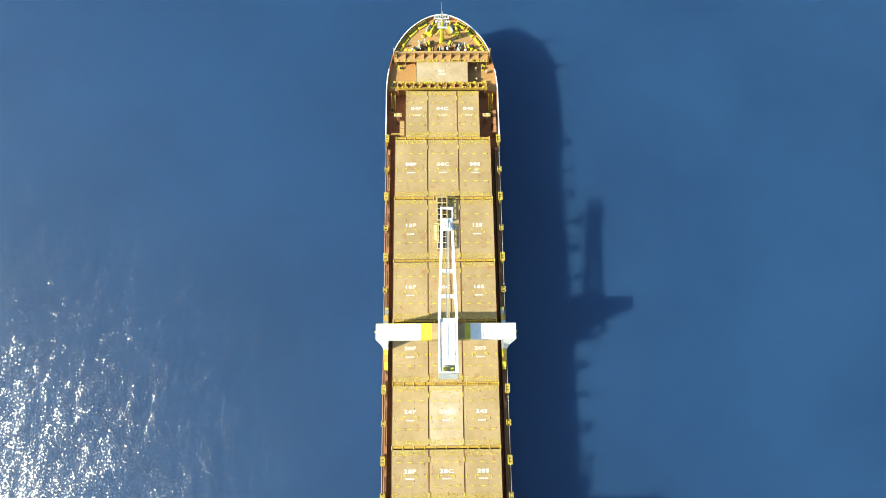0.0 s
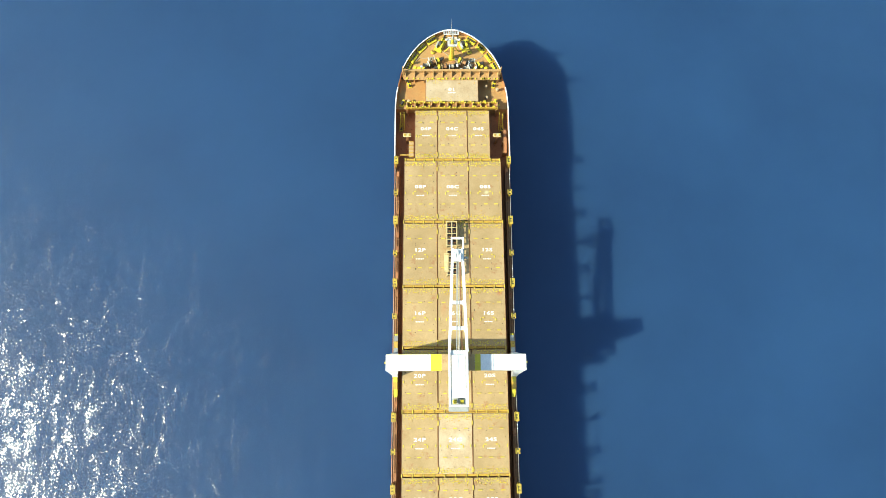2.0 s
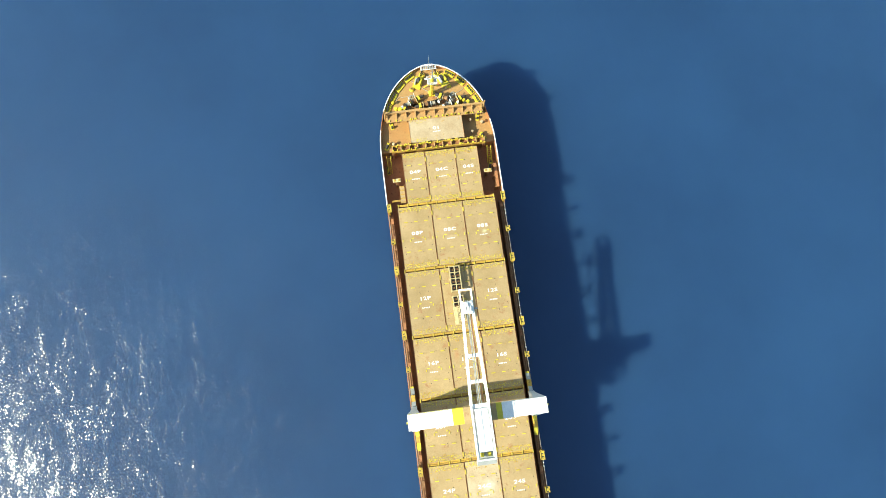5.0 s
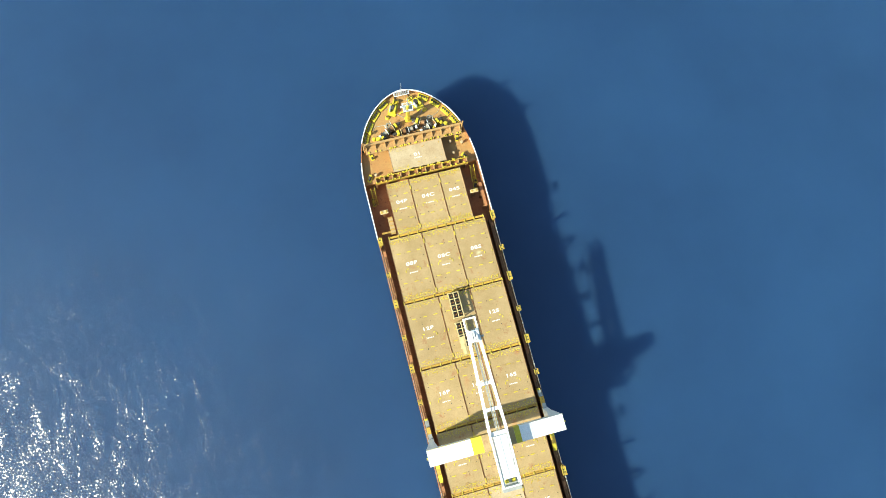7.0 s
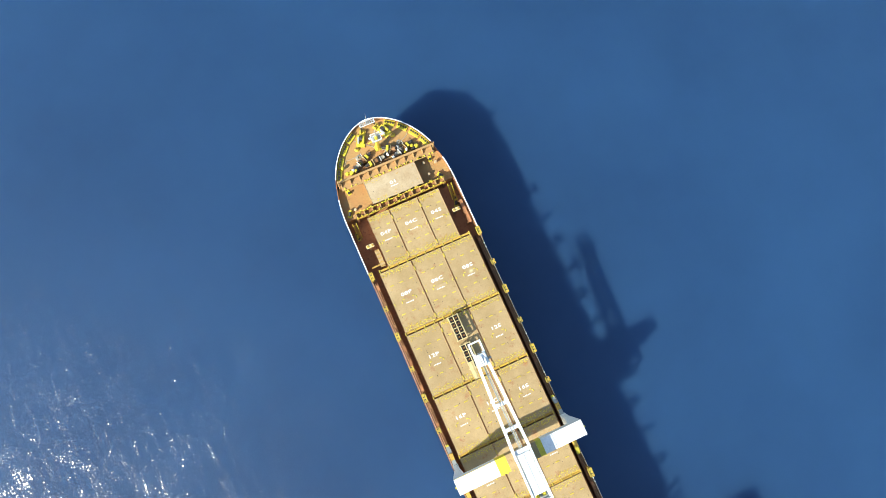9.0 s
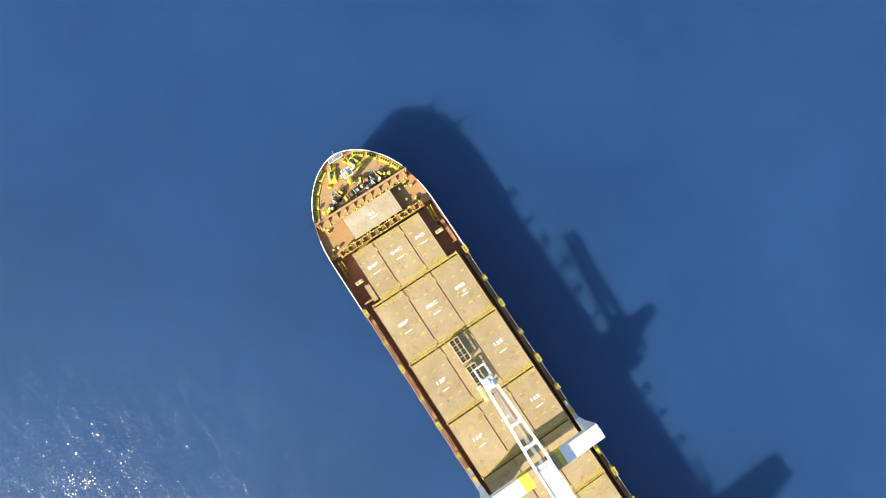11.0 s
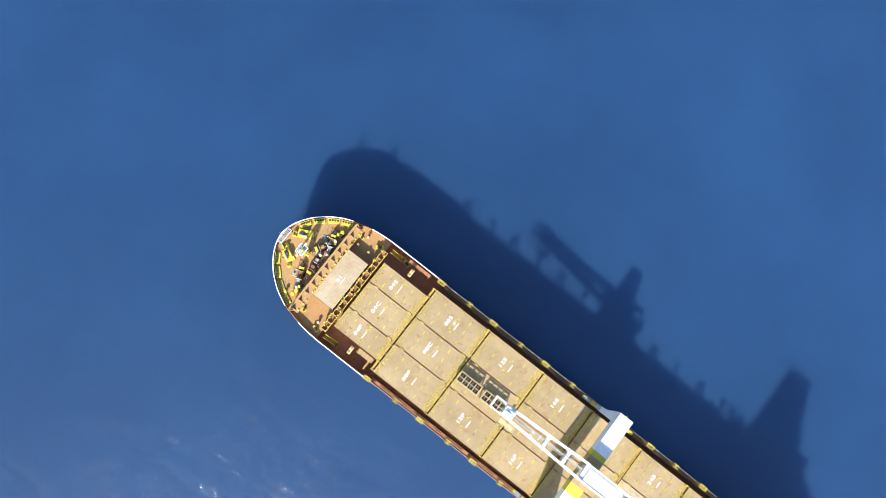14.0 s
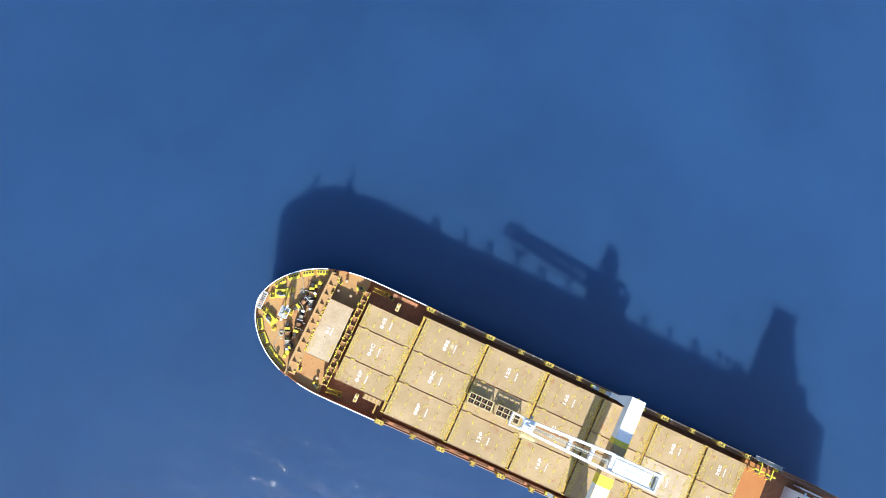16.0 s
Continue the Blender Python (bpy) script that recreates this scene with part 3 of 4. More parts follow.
    part("pipe", tubes(((X - 1.48, -5.2, hz + 2.65), (X - 1.48, 1.3, hz + 2.65), 0.07, 6), ((X + 1.48, -5.0, hz + 2.65), (X + 1.48, 1.3, hz + 2.65), 0.09, 6)), GREY, house)
    # jib: two converging box girders with cross ties, head frame with sheaves; it rises a little forward
    jz = hz + 2.2
    tip, head = 25.5, 23.1
    xa, xb = 1.8, 1.0
    foot = 1.9
    lift = 1.7

    def jy(y):
        return jz + lift * (y - foot) / (tip - foot)

    def jx(y):
        return xa + (xb - xa) * (y - foot) / (head - foot)

    for s in (-1, 1):
        bm = bmesh.new()
        girder(bm, (X + s * xa, foot, jy(foot)), (X + s * xb, head, jy(head)), 0.56, 1.0)
        part("jib_girder", bm, WHITE, ob)
    for y in (6.65, 11.9):
        h = jx(y) - 0.31
        part("cross_tie", boxes((X - h, X + h, y - 0.34, y + 0.34, jy(y) - 0.4, jy(y) + 0.45)), WHITE, ob)
        for s in (-1, 1):
            for e in (-1, 1):
                bm = bmesh.new()
                loft(bm, [[(X + s * h, y + e * 0.34, jy(y) + z), (X + s * (h - 0.22), y + e * 0.34, jy(y) + z), (X + s * h, y + e * 0.7, jy(y) + z)] for z in (-0.25, 0.3)])
                part("gusset", bm, WHITE, ob)
    for y0, y1 in ((2.4, 6.2), (7.1, 11.4), (12.4, 20.6)):
        bm = bmesh.new()
        girder(bm, (X + 0.45 * jx(y0), y0, jy(y0) - 0.3), (X + 0.45 * jx(y1), y1, jy(y1) - 0.3), 0.3, 0.08)
        part("jib_walkway", bm, BROWN, ob)
        bm = bmesh.new()
        tube(bm, (X + 0.1, y0, jy(y0) + 0.35), (X + 0.1, y1, jy(y1) + 0.35), 0.045, 6)
        n = int((y1 - y0) / 1.2)
        for k in range(n + 1):
            y = y0 + (y1 - y0) * k / n
            tube(bm, (X + 0.1, y, jy(y) - 0.3), (X + 0.1, y, jy(y) + 0.35), 0.04, 6)
        part("handrail", bm, CREAM, ob)
    part("jib_foot", boxes((X - 2.0, X + 2.0, 1.31, 2.2, jz - 0.5, jz + 0.1)), WHITE, ob)
    for x0, x1, r, dz in ((-0.35, -0.2, 0.06, 0.55), (0.3, 0.25, 0.06, 0.55), (0.0, 0.0, 0.1, -0.3)):
        part("hoist_rope", tubes(((X + x0, foot, jy(foot) + dz), (X + x1, head, jy(head) + dz), r, 6)), GREY, ob)
    hz2 = jy(head + 0.8)
    part("head_frame", boxes((X - 1.35, X - 1.05, head - 0.2, tip, hz2 - 0.4, hz2 + 0.45), (X + 1.05, X + 1.35, head - 0.2, tip, hz2 - 0.4, hz2 + 0.45), (X - 1.05, X + 1.05, tip - 0.34, tip, hz2 - 0.35, hz2 + 0.4)), WHITE, ob)
    for x, y, r in ((-0.95, head - 1.1, 0.8), (-0.5, head - 1.7, 1.1), (0.0, head - 1.5, 1.25), (0.5, head - 1.8, 1.1), (0.95, head - 1.0, 0.8)):
        part("sheave", tubes(((X + x - 0.16, y, hz2 + 0.35), (X + x + 0.16, y, hz2 + 0.35), r, 20)), WHITE, ob)
    part("sheave_housing", boxes((X - 1.15, X + 1.15, head - 2.7, head - 0.3, hz2 - 0.4, hz2 + 1.0, 0.12)), WHITE, ob)
    part("head_platform", boxes((X - 2.7, X - 1.7, head - 4.6, head - 1.0, hz2 - 1.5, hz2 - 1.4)), CREAM, ob)
    rail = bmesh.new()
    for a in ((X - 2.7, head - 4.6), (X - 2.7, head - 2.8), (X - 2.7, head - 1.0), (X - 1.7, head - 4.6), (X - 1.7, head - 1.0)):
        tube(rail, (*a, hz2 - 1.4), (*a, hz2 - 0.3), 0.05, 6)
    for z in (hz2 - 0.8, hz2 - 0.3):
        tube(rail, (X - 2.7, head - 4.6, z), (X - 2.7, head - 1.0, z), 0.06, 6)
        tube(rail, (X - 2.7, head - 4.6, z), (X - 1.7, head - 4.6, z), 0.06, 6)
        tube(rail, (X - 2.7, head - 1.0, z), (X - 1.7, head - 1.0, z), 0.06, 6)
    part("platform_rail", rail, CREAM, ob)
    part("floodlight", tubes(((X + 1.8, head - 2.0, hz2 - 0.6), (X + 1.8, head - 1.6, hz2 - 0.6), 0.35, 10)), GREY, ob)
    return ob


gantry_crane()


# ---------------------------------------------------------------- spreaders parked under the jib
def spreader(at):
    ob = thing("container_spreader", "dirty cream open steel container spreader on raised cradle", "spreader", at, "parked spreaders")
    for x in (-1.15, 0.0, 1.15):
        part("long_beam", boxes((x - 0.09, x + 0.09, -2.95, 2.95, 1.7, 2.05)), CREAM, ob)
    for i in range(5):
        y = -2.8 + i * 1.4
        part("cross_beam", boxes((-1.28, 1.28, y - 0.08, y + 0.08, 1.75, 2.1)), CREAM, ob)
    for x in (-1.15, 1.15):
        for y in (-2.8, 0.0, 2.8):
            part("leg", boxes((x - 0.12, x + 0.12, y - 0.12, y + 0.12, 0.0, 1.72)), CREAM, ob)
    part("tray", boxes((-1.0, 1.0, -2.75, 2.75, 1.3, 1.38)), BLACK, ob)
    for i in range(4):
        for s in (-0.57, 0.57):
            part("guide_frame", boxes((s - 0.24, s + 0.24, -2.3 + i * 1.4, -1.9 + i * 1.4, 1.5, 1.62)), BROWN, ob)
    return ob


spreader((-0.4, 7.2, ZH))
spreader((-0.4, 0.4, ZH))


# ---------------------------------------------------------------- bow side decks
def pedestal(at, h, label="tan painted steel container pedestal on the side deck"):
    ob = thing("container_pedestal", label, "pedestal", at, "container pedestals")
    part("column", boxes((-0.35, 0.35, -0.35, 0.35, 0, h, 0.04)), BROWN, ob)
    part("head", boxes((-0.95, 0.95, -0.42, 0.42, h + 0.002, h + 0.35, 0.04)), CREAM, ob)
    for x in (-0.55, 0.55):
        part("socket", boxes((x - 0.2, x + 0.2, -0.25, 0.25, h + 0.354, h + 0.5)), OCHRE, ob)
    return ob


for s in (-1, 1):
    pedestal((s * 10.9, 32.4, ZD), 4.3)


def side_platform():
    """The plated ledge inside the starboard bulwark."""
    ob = thing("side_platform", "faded tan steel platform along the inside of the bulwark", "platform", (12.75, 31.4, ZD))
    h = ZL + 0.35 - ZD
    for i in range(3):
        y = -2.9 + i * 2.0
        part("plate", boxes((-0.1, 0.6, y, y + 1.94, h, h + 0.1)), OXIDE, ob)
    part("edge_beam", boxes((-0.17, -0.11, -2.9, 3.04, h - 0.3, h + 0.14)), BROWN, ob)
    for y in (-2.7, 0.0, 2.8):
        part("leg", boxes((-0.45, 0.45, y - 0.08, y + 0.08, 0.0, h - 0.002)), BROWN, ob)
    return ob


side_platform()


def cross_ledge():
    """The stepped walkway between the port coaming and the bulwark."""
    ob = thing("stepped_walkway", "tan steel walkway with ribs beside the port hatch", "walkway", (-9.95, 28.9, ZD))
    h = ZH - 1.1 - ZD
    part("deck_plate", boxes((-0.55, 0.6, -2.0, 2.2, h, h + 0.08)), TAN, ob)
    for i in range(5):
        y = -1.8 + i * 0.95
        part("rib", boxes((-0.5, 0.55, y - 0.07, y + 0.07, h + 0.083, h + 0.3)), OCHRE, ob)
    for y in (-1.7, 1.9):
        part("leg", boxes((-0.45, -0.2, y - 0.12, y + 0.12, 0.0, h - 0.002)), BROWN, ob)
    part("outrigger", boxes((-2.6, -0.56, -1.5, -1.1, h - 0.3, h + 0.02)), OCHRE, ob)
    return ob


cross_ledge()


def bollard(at, turn):
    ob = thing("bollard", "yellow painted twin mooring bollard on the deck", "bollard", at, "bollards")
    part("base", boxes((-1.05, 1.05, -0.42, 0.42, 0.0, 0.16)), YELLOW, ob)
    for x in (-0.6, 0.6):
        part("post", tubes(((x, 0, 0.16), (x, 0, 0.85), 0.26, 14)), BLACK, ob)
    ob.rotation_euler.z = radians(turn)
    return ob


def fairlead(at, turn):
    ob = thing("fairlead", "yellow roller fairlead beside the bulwark", "fairlead", at, "fairleads")
    part("base", boxes((-1.3, 1.3, -0.62, 0.4, 0.0, 0.35, 0.04)), YELLOW, ob)
    for x in (-0.9, -0.3, 0.3, 0.9):
        part("roller", tubes(((x, 0.1, 0.35), (x, 0.1, 0.85), 0.2, 12)), BLACK, ob)
    part("back_plate", boxes((-1.35, 1.35, 0.41, 0.5, 0.0, 0.9)), YELLOW, ob)
    ob.rotation_euler.z = radians(turn)
    return ob


for y in (51.2, 54.0, 56.7, 58.9):
    for s in (-1, 1):
        b = half_breadth(y)
        d = half_breadth(y + 0.5) - half_breadth(y - 0.5)
        ang = math.degrees(math.atan2(1.0, s * d))
        turn = ang if s < 0 else ang + 180
        nx, ny = math.cos(radians(turn + 90)), math.sin(radians(turn + 90))
        fairlead((s * b - nx * 0.85, y - ny * 0.85, ZF), turn)


def winch(at, turn):
    """A mooring winch: two rope drums and a warping head on one shaft between bearing stands."""
    ob = thing("mooring_winch", "dark steel mooring winch with pale rope drums and yellow gearbox", "winch", at, "mooring winches")
    part("bed", boxes((-2.5, 2.3, -0.75, 0.75, 0.0, 0.14)), BROWN, ob)
    part("shaft", tubes(((-2.6, 0, 0.9), (2.2, 0, 0.9), 0.1, 8)), BLACK, ob)
    for x, r, pale in ((-1.55, 0.46, True), (-0.1, 0.52, False)):
        drum = part("drum", tubes(((x - 0.42, 0, 0.9), (x + 0.42, 0, 0.9), r * 0.72, 18)), ROPE if pale else BROWN, ob, "drum wound with pale rope" if pale else "rust-brown steel drum")
        for e in (-0.46, 0.46):
            part("flange", tubes(((x + e - 0.035, 0, 0.9), (x + e + 0.035, 0, 0.9), r + 0.1, 18)), (WHITE if pale else CREAM) if e > 0 else BLACK, drum)
    for x in (-2.15, -0.85, 0.6):
        part("bearing_stand", boxes((x - 0.07, x + 0.07, -0.4, 0.4, 0.14, 1.0)), BLACK, ob)
    for x in (-0.75, 0.5):
        part("brake_lever", tubes(((x, 0.5, 0.4), (x, 0.98, 1.5), 0.06, 6)), WHITE, ob)
    part("gearbox", boxes((0.72, 1.2, -0.42, 0.42, 0.14, 1.25, 0.06)), YELLOW, ob)
    part("motor", tubes(((1.25, 0, 0.85), (1.95, 0, 0.85), 0.28, 14)), BLACK, ob)
    part("warping_head", tubes(((-2.85, 0, 0.9), (-2.45, 0, 0.9), 0.34, 14, 0.24)), WHITE, ob)
    ob.rotation_euler.z = radians(turn)
    ob.scale = (1.25, 1.35, 1.25)
    return ob


winch((-4.4, 51.9, ZF), 24)
winch((-1.9, 50.6, ZF), 186)
winch((3.1, 51.9, ZF), 152)
winch((5.6, 50.9, ZF), 20)


def hydraulic_unit(at, turn, mat, words):
    ob = thing("hydraulic_unit", words, "machinery", at, "hydraulic units")
    part("tank", boxes((-0.55, 0.55, -0.35, 0.35, 0.0, 0.8, 0.04)), mat, ob)
    part("pump", tubes(((-0.2, 0, 0.8), (-0.2, 0, 1.25), 0.2, 12)), BLACK, ob)
    part("pipe", tubes(((0.3, 0, 0.8), (0.3, 0, 1.05), 0.06, 6), ((0.3, 0, 1.05), (0.3, 0.9, 1.05), 0.06, 6), ((0.3, 0.9, 1.05), (0.3, 0.9, 0.0), 0.06, 6)), GREY, ob)
    ob.rotation_euler.z = radians(turn)
    return ob


for x, y, turn, m, words in ((-6.6, 50.1, 15, BLACK, "dark grease-stained hydraulic unit beside the winches"), (1.3, 51.7, 40, CREAM, "cream hydraulic unit beside the winches"),
                             (8.0, 50.0, -20, BLACK, "dark grease-stained hydraulic unit beside the winches")):
    hydraulic_unit((x, y, ZF), turn, m, words)


def windlass(at, turn):
    ob = thing("anchor_windlass", "yellow anchor windlass with dark chain wheel", "windlass", at, "anchor windlasses")
    part("bed", boxes((-1.0, 1.0, -1.7, 1.4, 0.0, 0.25)), YELLOW, ob)
    part("chain_wheel", tubes(((-0.3, 0.3, 0.85), (0.3, 0.3, 0.85), 0.7, 20)), BLACK, ob)
    part("brake", boxes((-0.7, -0.35, -0.9, 0.5, 0.25, 1.3, 0.05)), GREY, ob)
    part("gear_cover", boxes((0.35, 0.85, -1.0, 0.8, 0.25, 1.25, 0.05)), YELLOW, ob)
    bm = bmesh.new()
    for i in range(9):
        box(bm, -0.13, 0.13, 1.2 + i * 0.3, 1.42 + i * 0.3, 0.02 if i % 2 else 0.06, 0.2 if i % 2 else 0.24)
    part("anchor_chain", bm, BLACK, ob)
    ob.rotation_euler.z = radians(turn)
    return ob


windlass((-2.9, 56.9, ZF), -24)
windlass((3.0, 57.0, ZF), 28)


def chain_stopper(at, turn):
    ob = thing("chain_stopper", "yellow anchor chain stopper on the forecastle deck", "chain stopper", at, "chain stoppers")
    part("bed", boxes((-0.7, 0.7, -0.55, 0.55, 0.0, 0.18)), YELLOW, ob)
    for x in (-0.42, 0.42):
        part("cheek", boxes((x - 0.12, x + 0.12, -0.45, 0.45, 0.182, 0.75, 0.04)), YELLOW, ob)
    part("guillotine_bar", tubes(((-0.5, 0.1, 0.85), (0.5, 0.1, 0.85), 0.09, 8)), BLACK, ob)
    part("hand_wheel", tubes(((0.7, 0, 0.6), (0.78, 0, 0.6), 0.3, 14)), OCHRE, ob)
    ob.rotation_euler.z = radians(turn)
    return ob


def hawse_cover(at, turn):
    ob = thing("hawse_cover", "yellow hawse pipe cover beside the stem", "hawse cover", at, "hawse covers")
    part("ring", tubes(((0, 0, 0.0), (0, 0.1, 0.35), 0.62, 16, 0.5)), YELLOW, ob)
    part("lid", tubes(((0, 0.1, 0.355), (0, 0.12, 0.45), 0.46, 16, 0.4)), OCHRE, ob)
    part("grab_bar", boxes((-0.3, 0.3, 0.06, 0.14, 0.46, 0.54)), BLACK, ob)
    ob.rotation_euler.z = radians(turn)
    return ob


for side in (-1, 1):
    chain_stopper((side * 1.75, 58.6, ZF), side * 24)
    hawse_cover((side * 4.6, 55.2, ZF), side * 30)


def foremast():
    ob = thing("foremast", "yellow foremast with ladder, stays and grey head on the forecastle", "mast", (0.1, 53.6, ZF))
    part("foot", boxes((-0.75, 0.75, -0.7, 0.7, 0.0, 0.5, 0.05)), YELLOW, ob)
    part("pole", tubes(((0, 0, 0.5), (0, 0.2, 8.6), 0.5, 16, 0.36)), YELLOW, ob)
    part("stay", tubes(((-1.7, 1.9, 0), (0, 0.2, 6.2), 0.13, 8)), YELLOW, ob)
    part("stay", tubes(((1.7, 1.9, 0), (0, 0.2, 6.2), 0.13, 8)), YELLOW, ob)
    ladder = bmesh.new()
    for x in (-0.22, 0.22):
        tube(ladder, (x, -0.62, 0.5), (x, -0.36, 8.0), 0.04, 6)
    for i in range(18):
        z = 0.8 + i * 0.4
        tube(ladder, (-0.22, -0.62 + 0.26 * z / 8, z), (0.22, -0.62 + 0.26 * z / 8, z), 0.03, 5)
    part("ladder", ladder, OCHRE, ob)
    part("platform", boxes((-1.1, 1.1, -0.6, 1.2, 6.4, 6.5)), GREY, ob)
    rail = bmesh.new()
    corners = [(-1.1, -0.6), (1.1, -0.6), (1.1, 1.2), (-1.1, 1.2)]
    for (x0, y0), (x1, y1) in zip(corners, corners[1:] + corners[:1]):
        tube(rail, (x0, y0, 6.5), (x0, y0, 7.5), 0.05, 6)
        for z in (7.0, 7.5):
            tube(rail, (x0, y0, z), (x1, y1, z), 0.045, 6)
    part("platform_rail", rail, WHITE, ob)
    part("crossarm", tubes(((-1.6, 0.2, 8.2), (1.6, 0.2, 8.2), 0.1, 8)), WHITE, ob)
    for x in (-1.5, 1.5):
        part("floodlight", boxes((x - 0.25, x + 0.25, -0.15, 0.25, 8.3, 8.65, 0.04)), WHITE, ob)
    part("lamp", tubes(((0, 0.2, 8.6), (0, 0.2, 9.2), 0.28, 12)), GREY, ob)
    part("topmast", tubes(((0, 0.2, 9.2), (0, 0.25, 12.2), 0.14, 10, 0.06)), GREY, ob)
    part("aerial", tubes(((-0.5, 0.25, 11.2), (0.5, 0.25, 11.2), 0.05, 6)), GREY, ob)
    return ob


foremast()


def bow_grating():
    ob = thing("bow_platform", "pale grey grating platform at the stem", "platform", (0, 59.9, ZF + 1.28))
    part("frame", boxes((-1.9, 1.9, -0.5, -0.38, 0, 0.14), (-1.9, 1.9, 0.55, 0.67, 0, 0.14), (-1.9, -1.78, -0.38, 0.55, 0, 0.14), (1.78, 1.9, -0.38, 0.55, 0, 0.14)), WHITE, ob)
    for i in range(8):
        x = -1.6 + i * 0.46
        part("slat", boxes((x - 0.13, x + 0.13, -0.38, 0.55, 0.02, 0.1)), GREY, ob)
    return ob


bow_grating()


def jackstaff():
    ob = thing("jackstaff", "slim pale steel flagstaff standing at the stem", "flagstaff", (0, 59.9, ZF))
    part("staff", tubes(((0, 0, 0), (0, 0.1, 7.2), 0.07, 8, 0.04)), GREY, ob)
    part("stay", tubes(((-0.8, -0.4, 0), (0, 0.05, 3.0), 0.03, 6), ((0.8, -0.4, 0), (0, 0.05, 3.0), 0.03, 6)), GREY, ob)
    return ob


jackstaff()


def vent(at):
    ob = thing("deck_ventilator", "small pale mushroom ventilator on the side deck", "ventilator", at, "deck ventilators")
    part("trunk", tubes(((0, 0, 0), (0, 0, 0.9), 0.28, 12)), PALE, ob)
    part("cap", tubes(((0, 0, 0.9), (0, 0, 1.15), 0.4, 14, 0.26)), PALE, ob)
    return ob


for x, y in ((8.6, 46.0), (8.7, 43.0), (11.4, 45.2), (-10.6, 42.0)):
    vent((x, y, ZW))

for s in (-1, 1):
    bollard((s * 10.6, 46.9, ZW), 75 * s)
    bollard((s * 12.6, 36.4, ZD), 90)


def mushroom(at, r):
    ob = thing("deck_ventilator", "yellow painted mushroom ventilator on the forecastle", "ventilator", at, "forecastle ventilators")
    part("trunk", tubes(((0, 0, 0), (0, 0, 0.9), r * 0.6, 12)), YELLOW, ob)
    part("cap", tubes(((0, 0, 0.9), (0, 0, 1.3), r, 16, r * 0.6)), YELLOW, ob)
    return ob


for x, y, r in ((-9.0, 50.4, 0.5), (-8.0, 50.2, 0.6), (-6.9, 50.3, 0.45), (-9.6, 52.0, 0.4), (8.6, 50.3, 0.55), (7.6, 50.8, 0.45), (5.6, 50.2, 0.5), (-5.4, 51.4, 0.4)):
    mushroom((x, y, ZF), r)


def rope_coil(at, r):
    ob = thing("rope_coil", "coil of pale mooring rope on the forecastle deck", "rope", at, "rope coils")
    bm = bmesh.new()
    pts = [Vector(((r - 0.1 * (i / 16)) * math.cos(i * math.pi / 8), (r - 0.1 * (i / 16)) * math.sin(i * math.pi / 8), 0.06 + 0.035 * (i / 16))) for i in range(64)]
    for p, q in zip(pts, pts[1:]):
        tube(bm, p, q, 0.07, 5)
    part("coil", bm, ROPE, ob)
    return ob


rope_coil((-4.9, 53.2, ZF), 0.7)
rope_coil((5.2, 53.0, ZF), 0.6)


def mooring_line(points):
    ob = thing("mooring_line", "pale mooring line lying slack across the forecastle deck", "rope", (*points[0], ZF), "mooring lines")
    bm = bmesh.new()
    a = Vector((*points[0], 0))
    prev = None
    for p, q in zip(points, points[1:]):
        for k in range(5):
            f = k / 5
            w = 0.18 * math.sin(3.1 * (f + p[0] + p[1]))
            c = Vector((p[0] + (q[0] - p[0]) * f + w, p[1] + (q[1] - p[1]) * f - w * 0.6, 0.07)) - Vector((a.x, a.y, 0))
            if prev is not None:
                tube(bm, prev, c, 0.075, 6)
            prev = c
    part("line", bm, ROPE, ob)
    return ob


mooring_line(((-3.6, 51.6), (-5.4, 53.4), (-7.6, 53.6), (-9.2, 52.6)))
mooring_line(((0.6, 52.6), (-0.9, 54.4), (-3.2, 56.4), (-4.6, 57.6)))
mooring_line(((3.4, 52.0), (5.6, 52.9), (7.4, 54.0), (8.3, 54.3)))
mooring_line(((2.6, 53.4), (3.8, 55.0), (4.4, 57.0), (5.2, 57.9)))


def access_stair(at, turn):
    ob = thing("access_stair", "yellow steel access stair with handrails beside the hatch", "stair", at, "access stairs")
    for x in (-0.45, 0.45):
        bm = bmesh.new()
        girder(bm, (x, -1.7, 0.1), (x, 1.7, 2.4), 0.12, 0.28)
        part("stringer", bm, YELLOW, ob)
        part("handrail", tubes(((x, -1.7, 1.0), (x, 1.7, 3.3), 0.06, 6), ((x, -1.7, 0.1), (x, -1.7, 1.0), 0.05, 6), ((x, 1.7, 2.4), (x, 1.7, 3.3), 0.05, 6)), YELLOW, ob)
    for i in range(8):
        y = -1.5 + i * 0.42
        z = 0.1 + 2.3 * (y + 1.7) / 3.4
        part("tread", boxes((-0.4, 0.4, y - 0.13, y + 0.13, z, z + 0.05)), OCHRE, ob)
    ob.rotation_euler.z = radians(turn)
    return ob


for s in (-1, 1):
    access_stair((s * 12.2, 37.3, ZD), 0)


def deck_winch(at, turn):
    ob = thing("deck_winch", "small yellow winch on the side deck", "winch", at, "deck winches")
    part("base", boxes((-0.9, 0.9, -0.5, 0.5, 0, 0.15)), YELLOW, ob)
    part("drum", tubes(((-0.5, 0, 0.6), (0.4, 0, 0.6), 0.34, 14)), BLACK, ob)
    part("motor", boxes((0.42, 0.85, -0.3, 0.3, 0.15, 0.95, 0.04)), YELLOW, ob)
    ob.rotation_euler.z = radians(turn)
    return ob


deck_winch((12.2, 34.6, ZD), 70)
deck_winch((-12.2, 41.6, ZW), 60)
deck_winch((11.2, 41.8, ZW), 120)


